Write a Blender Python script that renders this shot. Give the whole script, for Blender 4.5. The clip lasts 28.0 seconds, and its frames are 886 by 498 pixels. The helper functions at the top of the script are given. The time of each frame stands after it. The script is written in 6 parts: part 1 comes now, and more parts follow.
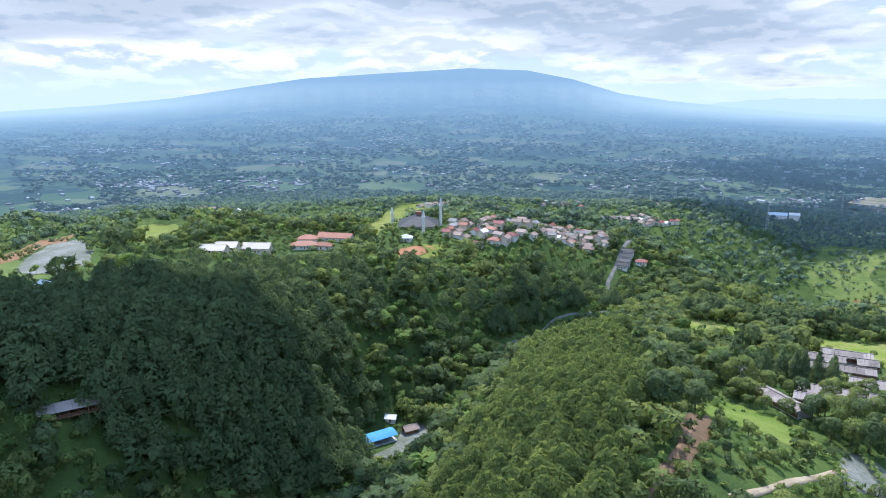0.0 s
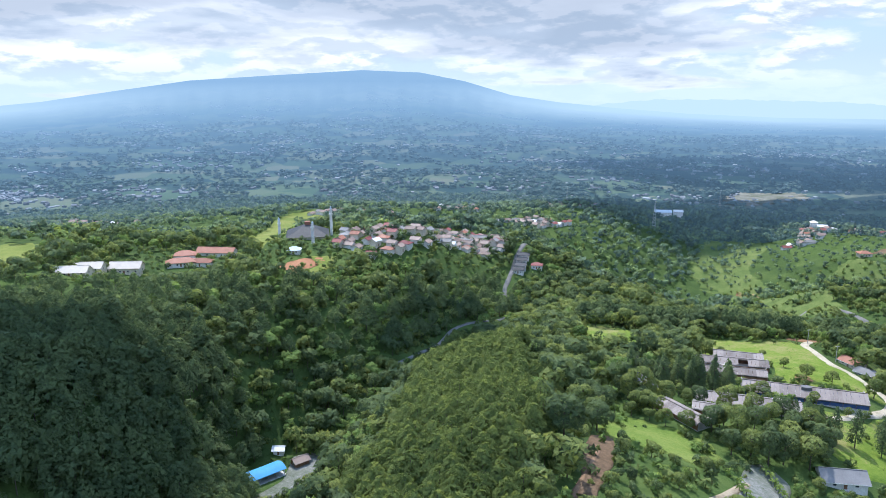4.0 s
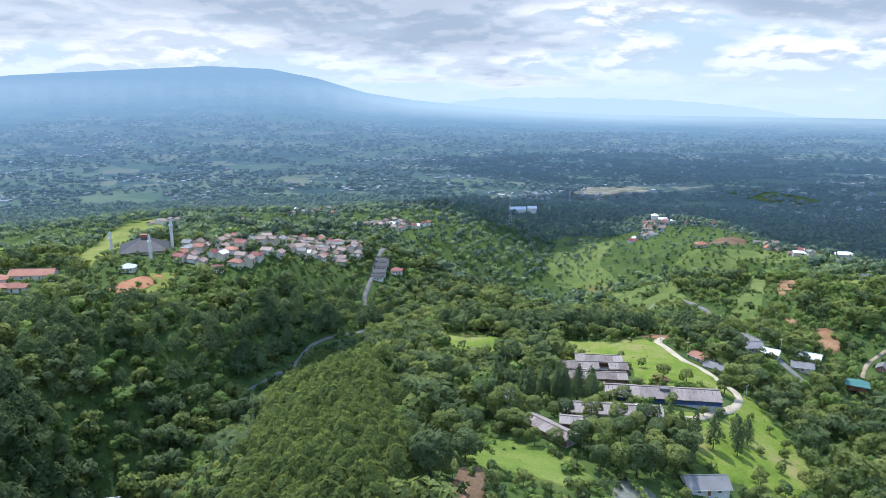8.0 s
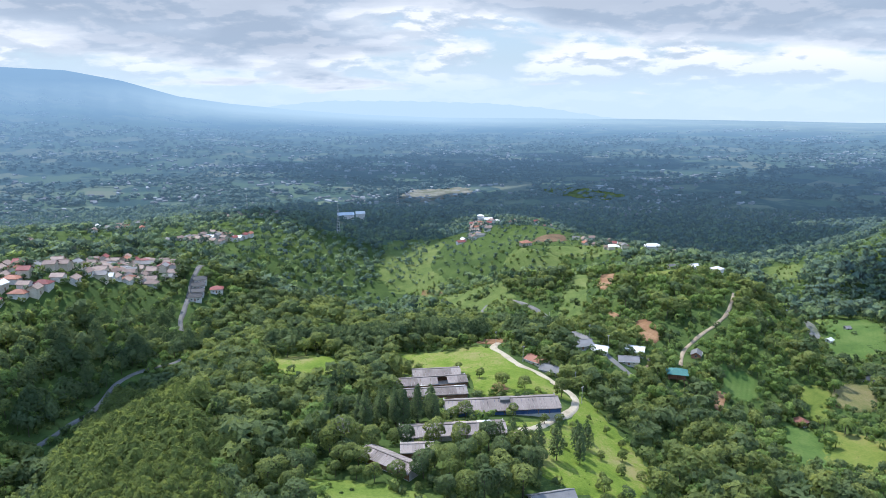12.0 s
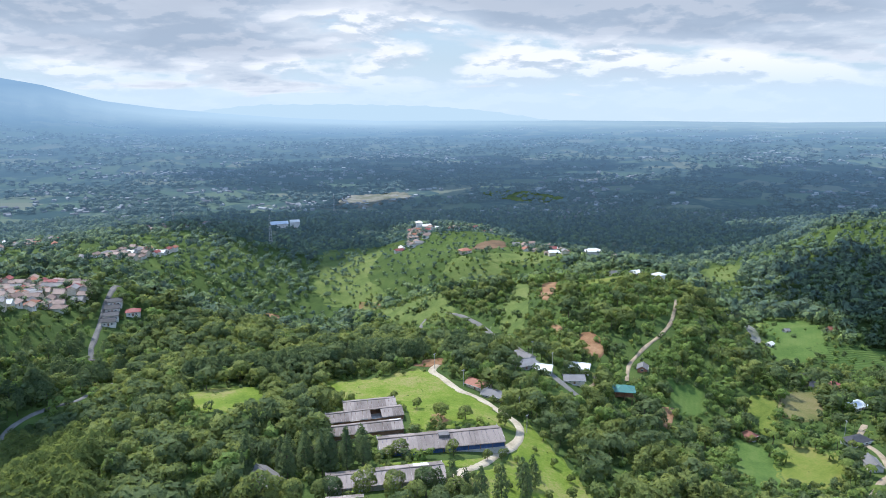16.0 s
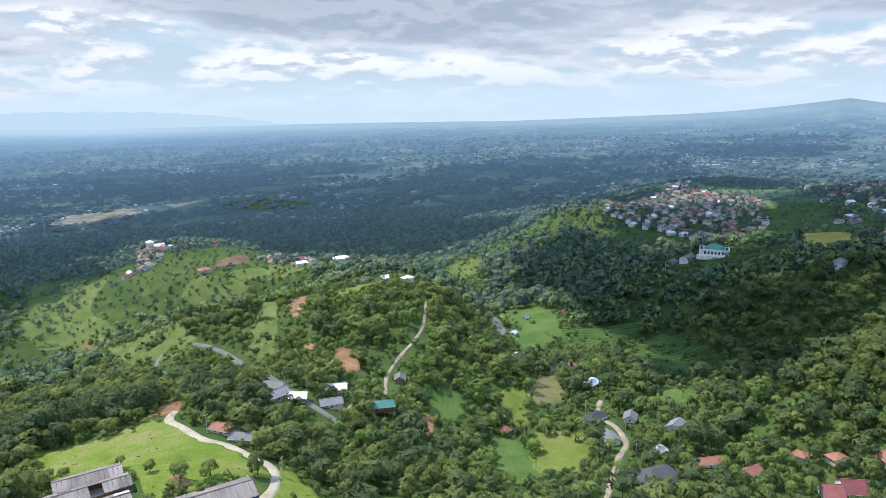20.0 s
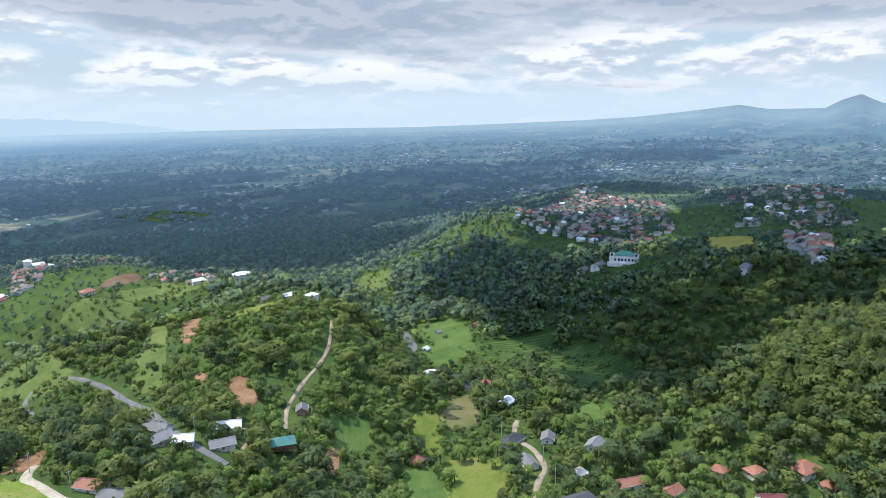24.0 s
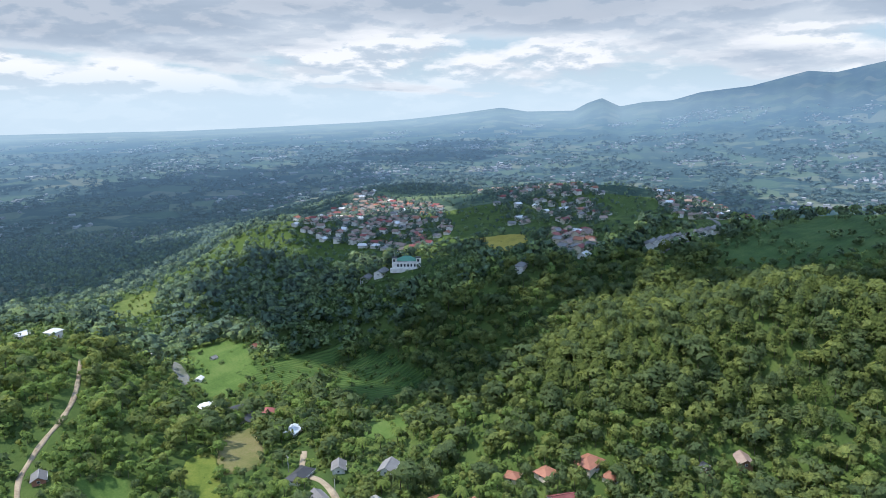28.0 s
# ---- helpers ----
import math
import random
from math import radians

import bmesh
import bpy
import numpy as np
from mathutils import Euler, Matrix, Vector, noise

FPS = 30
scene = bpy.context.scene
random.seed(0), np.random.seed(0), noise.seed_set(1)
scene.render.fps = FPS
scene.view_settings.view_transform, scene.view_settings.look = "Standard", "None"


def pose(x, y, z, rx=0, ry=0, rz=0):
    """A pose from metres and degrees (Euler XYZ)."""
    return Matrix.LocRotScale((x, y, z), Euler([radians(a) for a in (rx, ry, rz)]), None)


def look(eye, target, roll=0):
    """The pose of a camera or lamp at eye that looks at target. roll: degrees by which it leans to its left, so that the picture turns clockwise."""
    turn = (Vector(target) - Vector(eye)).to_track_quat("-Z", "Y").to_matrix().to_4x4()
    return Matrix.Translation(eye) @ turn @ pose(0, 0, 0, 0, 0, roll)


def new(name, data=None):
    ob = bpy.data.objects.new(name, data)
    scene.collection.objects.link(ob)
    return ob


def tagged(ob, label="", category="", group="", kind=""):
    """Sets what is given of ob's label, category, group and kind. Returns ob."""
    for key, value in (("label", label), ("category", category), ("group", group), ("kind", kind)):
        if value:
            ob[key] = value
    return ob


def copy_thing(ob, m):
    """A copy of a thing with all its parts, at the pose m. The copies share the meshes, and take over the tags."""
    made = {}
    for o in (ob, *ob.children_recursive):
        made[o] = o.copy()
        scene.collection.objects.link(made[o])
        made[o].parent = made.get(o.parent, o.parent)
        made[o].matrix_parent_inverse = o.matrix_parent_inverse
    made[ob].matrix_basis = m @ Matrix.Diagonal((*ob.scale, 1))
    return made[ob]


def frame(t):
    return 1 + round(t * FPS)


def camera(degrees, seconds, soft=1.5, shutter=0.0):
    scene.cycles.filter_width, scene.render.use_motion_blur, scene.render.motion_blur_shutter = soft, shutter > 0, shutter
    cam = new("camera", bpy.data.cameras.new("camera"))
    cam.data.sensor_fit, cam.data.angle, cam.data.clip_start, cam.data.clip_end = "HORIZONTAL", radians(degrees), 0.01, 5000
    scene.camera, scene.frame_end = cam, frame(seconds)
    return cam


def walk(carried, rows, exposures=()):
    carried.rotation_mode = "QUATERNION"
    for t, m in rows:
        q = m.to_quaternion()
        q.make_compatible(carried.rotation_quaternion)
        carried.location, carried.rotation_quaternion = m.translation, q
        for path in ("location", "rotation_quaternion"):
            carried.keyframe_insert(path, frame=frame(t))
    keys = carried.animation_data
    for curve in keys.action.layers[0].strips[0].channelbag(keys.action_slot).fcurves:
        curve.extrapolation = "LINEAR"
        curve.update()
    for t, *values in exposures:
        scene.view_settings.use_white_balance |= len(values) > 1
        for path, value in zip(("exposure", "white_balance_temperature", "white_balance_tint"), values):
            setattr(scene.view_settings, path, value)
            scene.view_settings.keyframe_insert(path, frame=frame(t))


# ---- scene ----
cam = camera(64.34, 28.0, soft=0.75)

# seconds, eye x y z, heading to the left of +y, tilt, lean
PATH = [
    (0, 0.00, -0.00, 120.00, 28.273, -12.698, -0.018),
    (0.5, -0.65, 2.90, 120.08, 27.740, -12.671, 0.016),
    (1, -1.28, 5.49, 120.26, 27.496, -12.650, 0.007),
    (1.5, -1.74, 8.19, 120.39, 27.125, -12.632, -0.051),
    (2, -2.49, 10.87, 120.40, 26.763, -12.608, -0.050),
    (2.5, -3.03, 13.73, 120.58, 26.092, -12.603, -0.102),
    (3, -3.67, 16.40, 120.66, 25.102, -12.577, -0.095),
    (3.5, -4.19, 19.09, 120.76, 22.950, -12.567, -0.110),
    (4, -4.75, 21.74, 120.90, 19.915, -12.561, -0.153),
    (4.5, -5.38, 24.41, 121.18, 17.934, -12.589, -0.153),
    (6.5, -6.93, 35.25, 122.49, 16.469, -12.773, 0.043),
    (7, -7.47, 38.03, 122.64, 13.863, -12.789, 0.037),
    (7.5, -7.93, 40.34, 122.95, 11.036, -12.777, 0.100),
    (8, -8.15, 43.01, 123.31, 8.351, -12.778, 0.106),
    (8.5, -8.26, 45.60, 123.56, 5.672, -12.760, 0.041),
    (9, -8.60, 47.95, 123.97, 3.668, -12.762, 0.047),
    (9.5, -8.97, 50.56, 123.99, 2.342, -12.726, 0.095),
    (10, -8.81, 53.55, 123.94, 1.739, -12.711, 0.086),
    (10.5, -8.39, 56.39, 123.86, 0.342, -12.677, 0.065),
    (11, -8.18, 59.25, 123.69, -2.651, -12.616, 0.030),
    (11.5, -8.04, 62.33, 123.28, -5.224, -12.545, 0.031),
    (13.5, -5.53, 75.23, 122.72, -6.080, -12.391, 0.175),
    (14, -5.00, 78.47, 123.01, -6.356, -12.373, 0.124),
    (14.5, -4.11, 81.73, 123.56, -6.415, -12.360, 0.062),
    (15, -2.97, 85.00, 124.11, -6.561, -12.371, 0.042),
    (15.5, -1.81, 88.12, 124.44, -7.589, -12.334, -0.043),
    (16, -0.42, 90.94, 124.71, -10.546, -12.300, -0.180),
    (16.5, 0.54, 93.74, 125.00, -13.589, -12.283, -0.226),
    (17, 1.63, 96.53, 125.22, -15.743, -12.263, -0.317),
    (17.5, 2.71, 99.12, 125.55, -17.660, -12.253, -0.403),
    (18, 4.26, 101.81, 125.67, -19.658, -12.210, -0.542),
    (18.5, 6.03, 104.42, 125.73, -22.324, -12.206, -0.662),
    (19, 7.75, 106.82, 125.86, -25.209, -12.220, -0.786),
    (19.5, 9.48, 109.41, 126.00, -28.120, -12.241, -0.851),
    (20, 11.42, 112.19, 126.01, -31.053, -12.247, -0.920),
    (20.5, 13.08, 115.20, 125.92, -32.574, -12.209, -0.924),
    (22.5, 21.71, 125.45, 125.64, -34.369, -11.966, -0.796),
    (23, 24.25, 127.65, 125.64, -35.306, -11.899, -0.852),
    (23.5, 26.82, 129.78, 125.78, -36.231, -11.868, -0.833),
    (24, 29.26, 131.93, 125.85, -38.291, -11.875, -0.800),
    (24.5, 31.79, 133.94, 126.16, -41.225, -11.931, -0.804),
    (25, 34.08, 136.02, 126.36, -44.333, -11.970, -0.779),
    (25.5, 36.66, 138.06, 126.53, -47.340, -12.001, -0.752),
    (26, 39.22, 140.05, 126.39, -50.352, -11.987, -0.752),
    (26.5, 41.77, 141.94, 126.36, -53.343, -11.969, -0.716),
    (27, 44.40, 144.27, 126.23, -55.826, -11.939, -0.704),
    (27.5, 47.27, 146.32, 126.28, -56.027, -11.912, -0.637),
    (28, 50.44, 147.94, 126.47, -56.116, -11.899, -0.585),
]
walk(cam, [(t, Matrix.Translation((x, y, z)) @ pose(0, 0, 0, 90 + tilt, 0, head) @ pose(0, 0, 0, 0, 0, lean))
           for t, x, y, z, head, tilt, lean in PATH], exposures=[(0, 0.50, 5950, 13), (10, 0.38, 6020, 13), (18, 0.31, 6180, 13), (28, 0.29, 6300, 12)])

# ---- world ----
SUN_AZ, SUN_EL = -35.0, 60.0          # bearing to the right of +y, height over the horizon


def world_sky():
    w = bpy.data.worlds.new("sky")
    scene.world = w
    w.use_nodes = True
    nt = w.node_tree
    nt.nodes.clear()
    n = Nodes(nt)
    out = n.add("ShaderNodeOutputWorld")
    sky = n.add("ShaderNodeTexSky")
    sky.sky_type, sky.sun_disc, sky.altitude, sky.dust_density = "NISHITA", False, 600.0, 2.0
    sky.sun_elevation, sky.sun_rotation = radians(SUN_EL), radians(SUN_AZ)
    way = n.add("ShaderNodeTexCoord").outputs["Generated"]
    sep = n.add("ShaderNodeSeparateXYZ")
    n.join(way, sep.inputs[0])
    z, az = sep.outputs[2], n.math("ARCTAN2", sep.outputs[0], sep.outputs[1])

    def deck(lift, scale, seed):
        """The broad cloud deck seen in perspective: wide overhead, thin bands near the horizon."""
        k = n.math("DIVIDE", 1.0, n.math("ADD", n.math("MAXIMUM", z, -0.01), 0.13 + lift))
        v = n.add("ShaderNodeCombineXYZ")
        n.join(n.math("MULTIPLY", sep.outputs[0], k), v.inputs[0])
        n.join(n.math("MULTIPLY", sep.outputs[1], k), v.inputs[1])
        v.inputs[2].default_value = seed
        return n.noise(v.outputs[0], scale, 9.0, 0.52, 0.2)

    def heaps(lift, wide, tall, seed):
        """Heaped clouds standing over the horizon."""
        v = n.add("ShaderNodeCombineXYZ")
        n.join(n.math("MULTIPLY", az, wide), v.inputs[0])
        n.join(n.math("MULTIPLY", n.math("ADD", z, lift), tall), v.inputs[1])
        v.inputs[2].default_value = seed
        return n.noise(v.outputs[0], 1.0, 7.0, 0.54, 0.08)

    near, near_up = heaps(0.0, 7.5, 21.0, 2.3), heaps(0.009, 7.5, 21.0, 2.3)
    lit = n.math("ADD", n.math("MULTIPLY", n.math("SUBTRACT", near, near_up), 9.0), 0.5)
    puff = n.ramp(lit, [(0.12, (0.50, 0.575, 0.645)), (0.42, (0.63, 0.685, 0.73)), (0.72, (0.88, 0.885, 0.885))])
    gap = n.mix(0.75, n.scaled(sky.outputs[0], 0.10), (0.50, 0.655, 0.765))
    col = n.mix(n.ramp(near, [(0.40, (0, 0, 0)), (0.52, (0.9, 0.9, 0.9))]), gap, puff)
    low = n.ramp(z, [(-0.012, (1, 1, 1)), (0.010, (0.85, 0.85, 0.85)), (0.046, (0.0, 0.0, 0.0))])
    col = n.mix(n.math("MULTIPLY", low, 0.92), col, (0.57, 0.70, 0.785))
    thick = n.math("ADD", deck(0.0, 0.62, 4.7), n.math("MULTIPLY", n.math("SUBTRACT", n.math("MINIMUM", z, 0.125), 0.074), 2.8))
    off = n.math("DIVIDE", n.math("ADD", az, 0.34), 0.42)
    thick = n.math("ADD", thick, n.math("MULTIPLY", n.math("SUBTRACT", 1.0, n.math("MULTIPLY", off, off), clamp=True), 0.12))
    under = n.ramp(thick, [(0.47, (0.73, 0.76, 0.78)), (0.53, (0.57, 0.63, 0.685)), (0.58, (0.41, 0.485, 0.57)), (0.68, (0.31, 0.385, 0.475))])
    under = n.mix(0.25, under, puff)
    col = n.mix(n.ramp(thick, [(0.44, (0, 0, 0)), (0.52, (0.95, 0.95, 0.95))]), col, under)
    high = n.ramp(sep.outputs[2], [(0.0, (0.95, 0.96, 0.98)), (0.26, (0.86, 0.87, 0.89)), (0.4, (1.1, 1.3, 1.65)), (0.75, (1.4, 1.8, 2.5))])
    col = n.mix(1.0, col, high, "MULTIPLY")
    bg = n.add("ShaderNodeBackground")
    n.join(col, bg.inputs[0])
    bg.inputs[1].default_value = 1.0
    n.join(bg.outputs[0], out.inputs[0])


class Nodes:
    """Short words for building node trees."""

    def __init__(self, tree):
        self.tree = tree

    def add(self, kind):
        return self.tree.nodes.new(kind)

    def join(self, a, b):
        if isinstance(a, bpy.types.NodeSocket):
            self.tree.links.new(a, b)
        elif isinstance(a, tuple):
            b.default_value = (*a, 1.0) if len(a) == 3 and b.type == "RGBA" else a
        else:
            b.default_value = a

    def math(self, op, a, b=0.0, clamp=False):
        m = self.add("ShaderNodeMath")
        m.operation, m.use_clamp = op, clamp
        self.join(a, m.inputs[0])
        self.join(b, m.inputs[1])
        return m.outputs[0]

    def noise(self, co, scale, detail=3.0, rough=0.5, distortion=0.0):
        t = self.add("ShaderNodeTexNoise")
        self.join(co, t.inputs["Vector"])
        t.inputs["Scale"].default_value, t.inputs["Detail"].default_value = scale, detail
        t.inputs["Roughness"].default_value, t.inputs["Distortion"].default_value = rough, distortion
        return t.outputs[0]

    def ramp(self, fac, stops):
        r = self.add("ShaderNodeValToRGB")
        e = r.color_ramp.elements
        while len(e) < len(stops):
            e.new(0.5)
        for el, (at, c) in zip(e, stops):
            el.position, el.color = at, (*c, 1.0)
        self.join(fac, r.inputs[0])
        return r.outputs[0]

    def mix(self, fac, a, b, kind="MIX"):
        m = self.add("ShaderNodeMix")
        m.data_type, m.blend_type = "RGBA", kind
        self.join(fac, m.inputs[0])
        self.join(a, m.inputs[6])
        self.join(b, m.inputs[7])
        return m.outputs[2]

    def scaled(self, col, k):
        return self.mix(1.0, col, (k, k, k), "MULTIPLY")


world_sky()
sun = new("sun", bpy.data.lights.new("sun", "SUN"))
# clouds out of view, each added sunward of the place it darkens
CLOUDS = [(-140, 398, 40, 60, 18, 55), (-222, 148, 118, 108, 1, 160), (420, 392, 70, 78, 2), (468, 530, 76, 105, 9), (510, 650, 75, 90, 10), (510, 400, 80, 110, 12),
          (620, 1470, 640, 330, 3, 260), (150, 1340, 400, 240, 4, 240), (500, 1060, 230, 170, 19, 160), (-70, 1120, 190, 220, 20, 150), (1520, 520, 300, 260, 21, 160), (1000, 930, 310, 260, 5), (745, 450, 205, 200, 6), (650, 225, 185, 130, 13), (640, 640, 90, 90, 11), (300, 2150, 700, 380, 7), (1350, 1650, 560, 380, 14), (2300, 1700, 420, 300, 17)]  # shaded place x, y, half widths, shape, lumps
sun.data.energy, sun.data.angle, sun.data.color = 4.9, radians(0.6), (1.0, 0.95, 0.87)
_az, _el = radians(SUN_AZ), radians(SUN_EL)
SUNWARD = Vector((math.sin(_az) * math.cos(_el), math.cos(_az) * math.cos(_el), math.sin(_el)))
sun.matrix_world = look(SUNWARD * 1500, (0, 0, 0))


# ---- materials ----
def material(name, rough=0.8, spec=0.3):
    m = bpy.data.materials.new(name)
    m.use_nodes = True
    n = Nodes(m.node_tree)
    b = m.node_tree.nodes["Principled BSDF"]
    b.inputs["Roughness"].default_value = rough
    b.inputs["Specular IOR Level"].default_value = spec
    return m, n, b


def place(n):
    return n.add("ShaderNodeNewGeometry").outputs["Position"]


def bump(n, b, height, strength, dist):
    k = n.add("ShaderNodeBump")
    k.inputs["Strength"].default_value, k.inputs["Distance"].default_value = strength, dist
    n.join(height, k.inputs["Height"])
    n.join(k.outputs[0], b.inputs["Normal"])


def varied(name, a, b_, scale, rough=0.85, spec=0.2, c=None, fine=8.0, relief=0.0):
    """Two or three colours blended by noise at two scales."""
    m, n, b = material(name, rough, spec)
    p = place(n)
    big, small = n.noise(p, scale, 5.0, 0.6), n.noise(p, scale * fine, 4.0, 0.6)
    f = n.math("ADD", n.math("MULTIPLY", big, 0.65), n.math("MULTIPLY", small, 0.35))
    stops = [(0.36, a), (0.62, b_)] if c is None else [(0.34, a), (0.5, b_), (0.64, c)]
    n.join(n.ramp(f, stops), b.inputs["Base Color"])
    if relief:
        bump(n, b, small, 0.8, relief)
    return m


def painted_haze(n, base, b, p, k=1.0, blue=(0.100, 0.170, 0.228)):
    """Painted haze: bluer base colour and more glow with distance, on plain, woods and houses; the farthest plain glows
    like the sky behind it.
    """
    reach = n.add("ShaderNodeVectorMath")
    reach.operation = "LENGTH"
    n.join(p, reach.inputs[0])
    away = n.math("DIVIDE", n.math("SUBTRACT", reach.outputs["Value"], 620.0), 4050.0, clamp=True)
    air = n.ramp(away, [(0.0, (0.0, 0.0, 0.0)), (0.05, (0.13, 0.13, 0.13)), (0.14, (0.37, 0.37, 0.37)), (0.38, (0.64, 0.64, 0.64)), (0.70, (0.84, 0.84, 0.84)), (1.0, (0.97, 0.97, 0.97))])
    # haze colour mixed into the surface itself
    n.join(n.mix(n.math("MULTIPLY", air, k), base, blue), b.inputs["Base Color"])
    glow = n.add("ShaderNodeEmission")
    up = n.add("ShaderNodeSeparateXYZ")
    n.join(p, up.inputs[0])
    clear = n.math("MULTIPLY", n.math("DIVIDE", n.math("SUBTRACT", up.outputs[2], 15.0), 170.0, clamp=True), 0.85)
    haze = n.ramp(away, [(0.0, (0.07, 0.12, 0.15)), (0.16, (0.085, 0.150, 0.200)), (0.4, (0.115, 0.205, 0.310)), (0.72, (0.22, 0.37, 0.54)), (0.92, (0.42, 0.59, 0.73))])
    # painted haze made darker and thinner towards the east
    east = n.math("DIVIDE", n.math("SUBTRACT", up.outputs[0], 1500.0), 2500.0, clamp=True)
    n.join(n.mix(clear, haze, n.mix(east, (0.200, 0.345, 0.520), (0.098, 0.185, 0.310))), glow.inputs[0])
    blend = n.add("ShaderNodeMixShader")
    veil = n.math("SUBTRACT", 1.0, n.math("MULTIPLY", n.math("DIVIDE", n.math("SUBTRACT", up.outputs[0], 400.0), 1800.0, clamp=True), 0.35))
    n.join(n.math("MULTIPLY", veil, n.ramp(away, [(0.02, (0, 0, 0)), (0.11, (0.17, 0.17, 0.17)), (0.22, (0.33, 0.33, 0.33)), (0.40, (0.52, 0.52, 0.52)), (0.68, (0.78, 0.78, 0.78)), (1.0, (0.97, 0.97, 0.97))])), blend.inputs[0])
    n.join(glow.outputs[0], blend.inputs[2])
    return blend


def foliage(name, dark, light, hue, lace=0.0, far=False):
    """Leaves: every leaf tuft and every tree a shade of its own, the tufts broken into small leaves."""
    m, n, b = material(name, 0.7, 0.1)
    g = n.add("ShaderNodeNewGeometry")
    cell = n.add("ShaderNodeTexVoronoi")
    cell.inputs["Scale"].default_value = 0.13
    n.join(g.outputs["Position"], cell.inputs["Vector"])
    tree = n.add("ShaderNodeSeparateXYZ")
    n.join(cell.outputs["Color"], tree.inputs[0])
    f = n.math("ADD", n.math("MULTIPLY", g.outputs["Random Per Island"], 0.22), n.math("MULTIPLY", tree.outputs[0], 0.78))
    col = n.mix(f, dark, light)
    wide = n.noise(g.outputs["Position"], 0.012, 3.0, 0.6)
    col = n.mix(n.ramp(wide, [(0.45, (0, 0, 0)), (0.68, (0.6, 0.6, 0.6))]), col, hue)
    leaf = n.noise(g.outputs["Position"], 0.55 if far else 1.5, 3.0, 0.65)
    col = n.mix(1.0, col, n.ramp(leaf, [(0.36, (0.72, 0.74, 0.78)), (0.5, (1, 1, 1)), (0.64, (1.28, 1.25, 1.15))]), "MULTIPLY")
    n.join(col, b.inputs["Base Color"])
    if lace:
        out = n.add("ShaderNodeAttribute")
        out.attribute_name = "outward"
        turn = n.add("ShaderNodeVectorTransform")
        turn.vector_type, turn.convert_from, turn.convert_to = "NORMAL", "OBJECT", "WORLD"
        n.join(out.outputs["Vector"], turn.inputs[0])
        lean = n.add("ShaderNodeMix")
        lean.data_type = "VECTOR"
        lean.inputs[0].default_value = 0.78
        n.join(g.outputs["Normal"], lean.inputs[4])
        n.join(turn.outputs[0], lean.inputs[5])
        unit = n.add("ShaderNodeVectorMath")
        unit.operation = "NORMALIZE"
        n.join(lean.outputs[1], unit.inputs[0])
        k = n.add("ShaderNodeBump")
        k.inputs["Strength"].default_value, k.inputs["Distance"].default_value = 0.6, 0.5
        n.join(leaf, k.inputs["Height"])
        n.join(unit.outputs[0], k.inputs["Normal"])
        n.join(k.outputs[0], b.inputs["Normal"])
    thin = n.add("ShaderNodeBsdfTranslucent")
    n.join(n.mix(1.0, col, (1.0, 1.0, 0.7), "MULTIPLY"), thin.inputs[0])
    both = n.add("ShaderNodeMixShader")
    both.inputs[0].default_value = 0.38
    n.join(b.outputs[0], both.inputs[1])
    n.join(thin.outputs[0], both.inputs[2])
    skin = both.outputs[0]
    # far leaves: haze painted into colour and glow
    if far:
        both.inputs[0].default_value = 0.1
        blend = painted_haze(n, col, b, g.outputs["Position"])
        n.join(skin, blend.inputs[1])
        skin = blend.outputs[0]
    if lace:
        gaps = n.noise(g.outputs["Position"], 0.8 if far else 1.9, 2.0, 0.6)
        gap = n.add("ShaderNodeMixShader")
        n.join(n.math("LESS_THAN", gaps, lace), gap.inputs[0])
        n.join(skin, gap.inputs[1])
        n.join(n.add("ShaderNodeBsdfTransparent").outputs[0], gap.inputs[2])
        skin = gap.outputs[0]
    n.join(skin, m.node_tree.nodes["Material Output"].inputs[0])
    return m


LEAF = foliage("broad leaves", (0.080, 0.114, 0.039), (0.203, 0.241, 0.072), (0.148, 0.185, 0.054), 0.40)
PINE = foliage("pine needles", (0.075, 0.106, 0.031), (0.144, 0.182, 0.052), (0.116, 0.153, 0.045), 0.38)
DARK = foliage("dark leaves", (0.053, 0.085, 0.039), (0.125, 0.166, 0.067), (0.089, 0.127, 0.052), 0.40)
FRESH = foliage("fresh leaves", (0.089, 0.150, 0.041), (0.186, 0.260, 0.072), (0.142, 0.212, 0.056), 0.38)
FROND = foliage("palm and banana leaves", (0.090, 0.135, 0.034), (0.175, 0.230, 0.056), (0.130, 0.180, 0.044))
BARK = varied("bark", (0.05, 0.04, 0.03), (0.12, 0.10, 0.08), 0.6)

def ground_material():
    m, n, b = material("ground", 0.95, 0.1)
    p = place(n)
    big, mid, small = n.noise(p, 0.006, 4.0, 0.6), n.noise(p, 0.05, 5.0, 0.65), n.noise(p, 0.5, 4.0, 0.7)
    c = n.ramp(mid, [(0.34, (0.032, 0.055, 0.018)), (0.52, (0.056, 0.088, 0.024)), (0.68, (0.098, 0.130, 0.036))])
    c = n.mix(n.ramp(big, [(0.5, (0, 0, 0)), (0.7, (0.4, 0.4, 0.4))]), c, (0.085, 0.130, 0.026))
    c = n.mix(n.math("MULTIPLY", small, 0.6), c, (0.046, 0.080, 0.020))
    n.join(c, b.inputs["Base Color"])
    bump(n, b, small, 1.0, 0.8)
    return m


GROUND = ground_material()


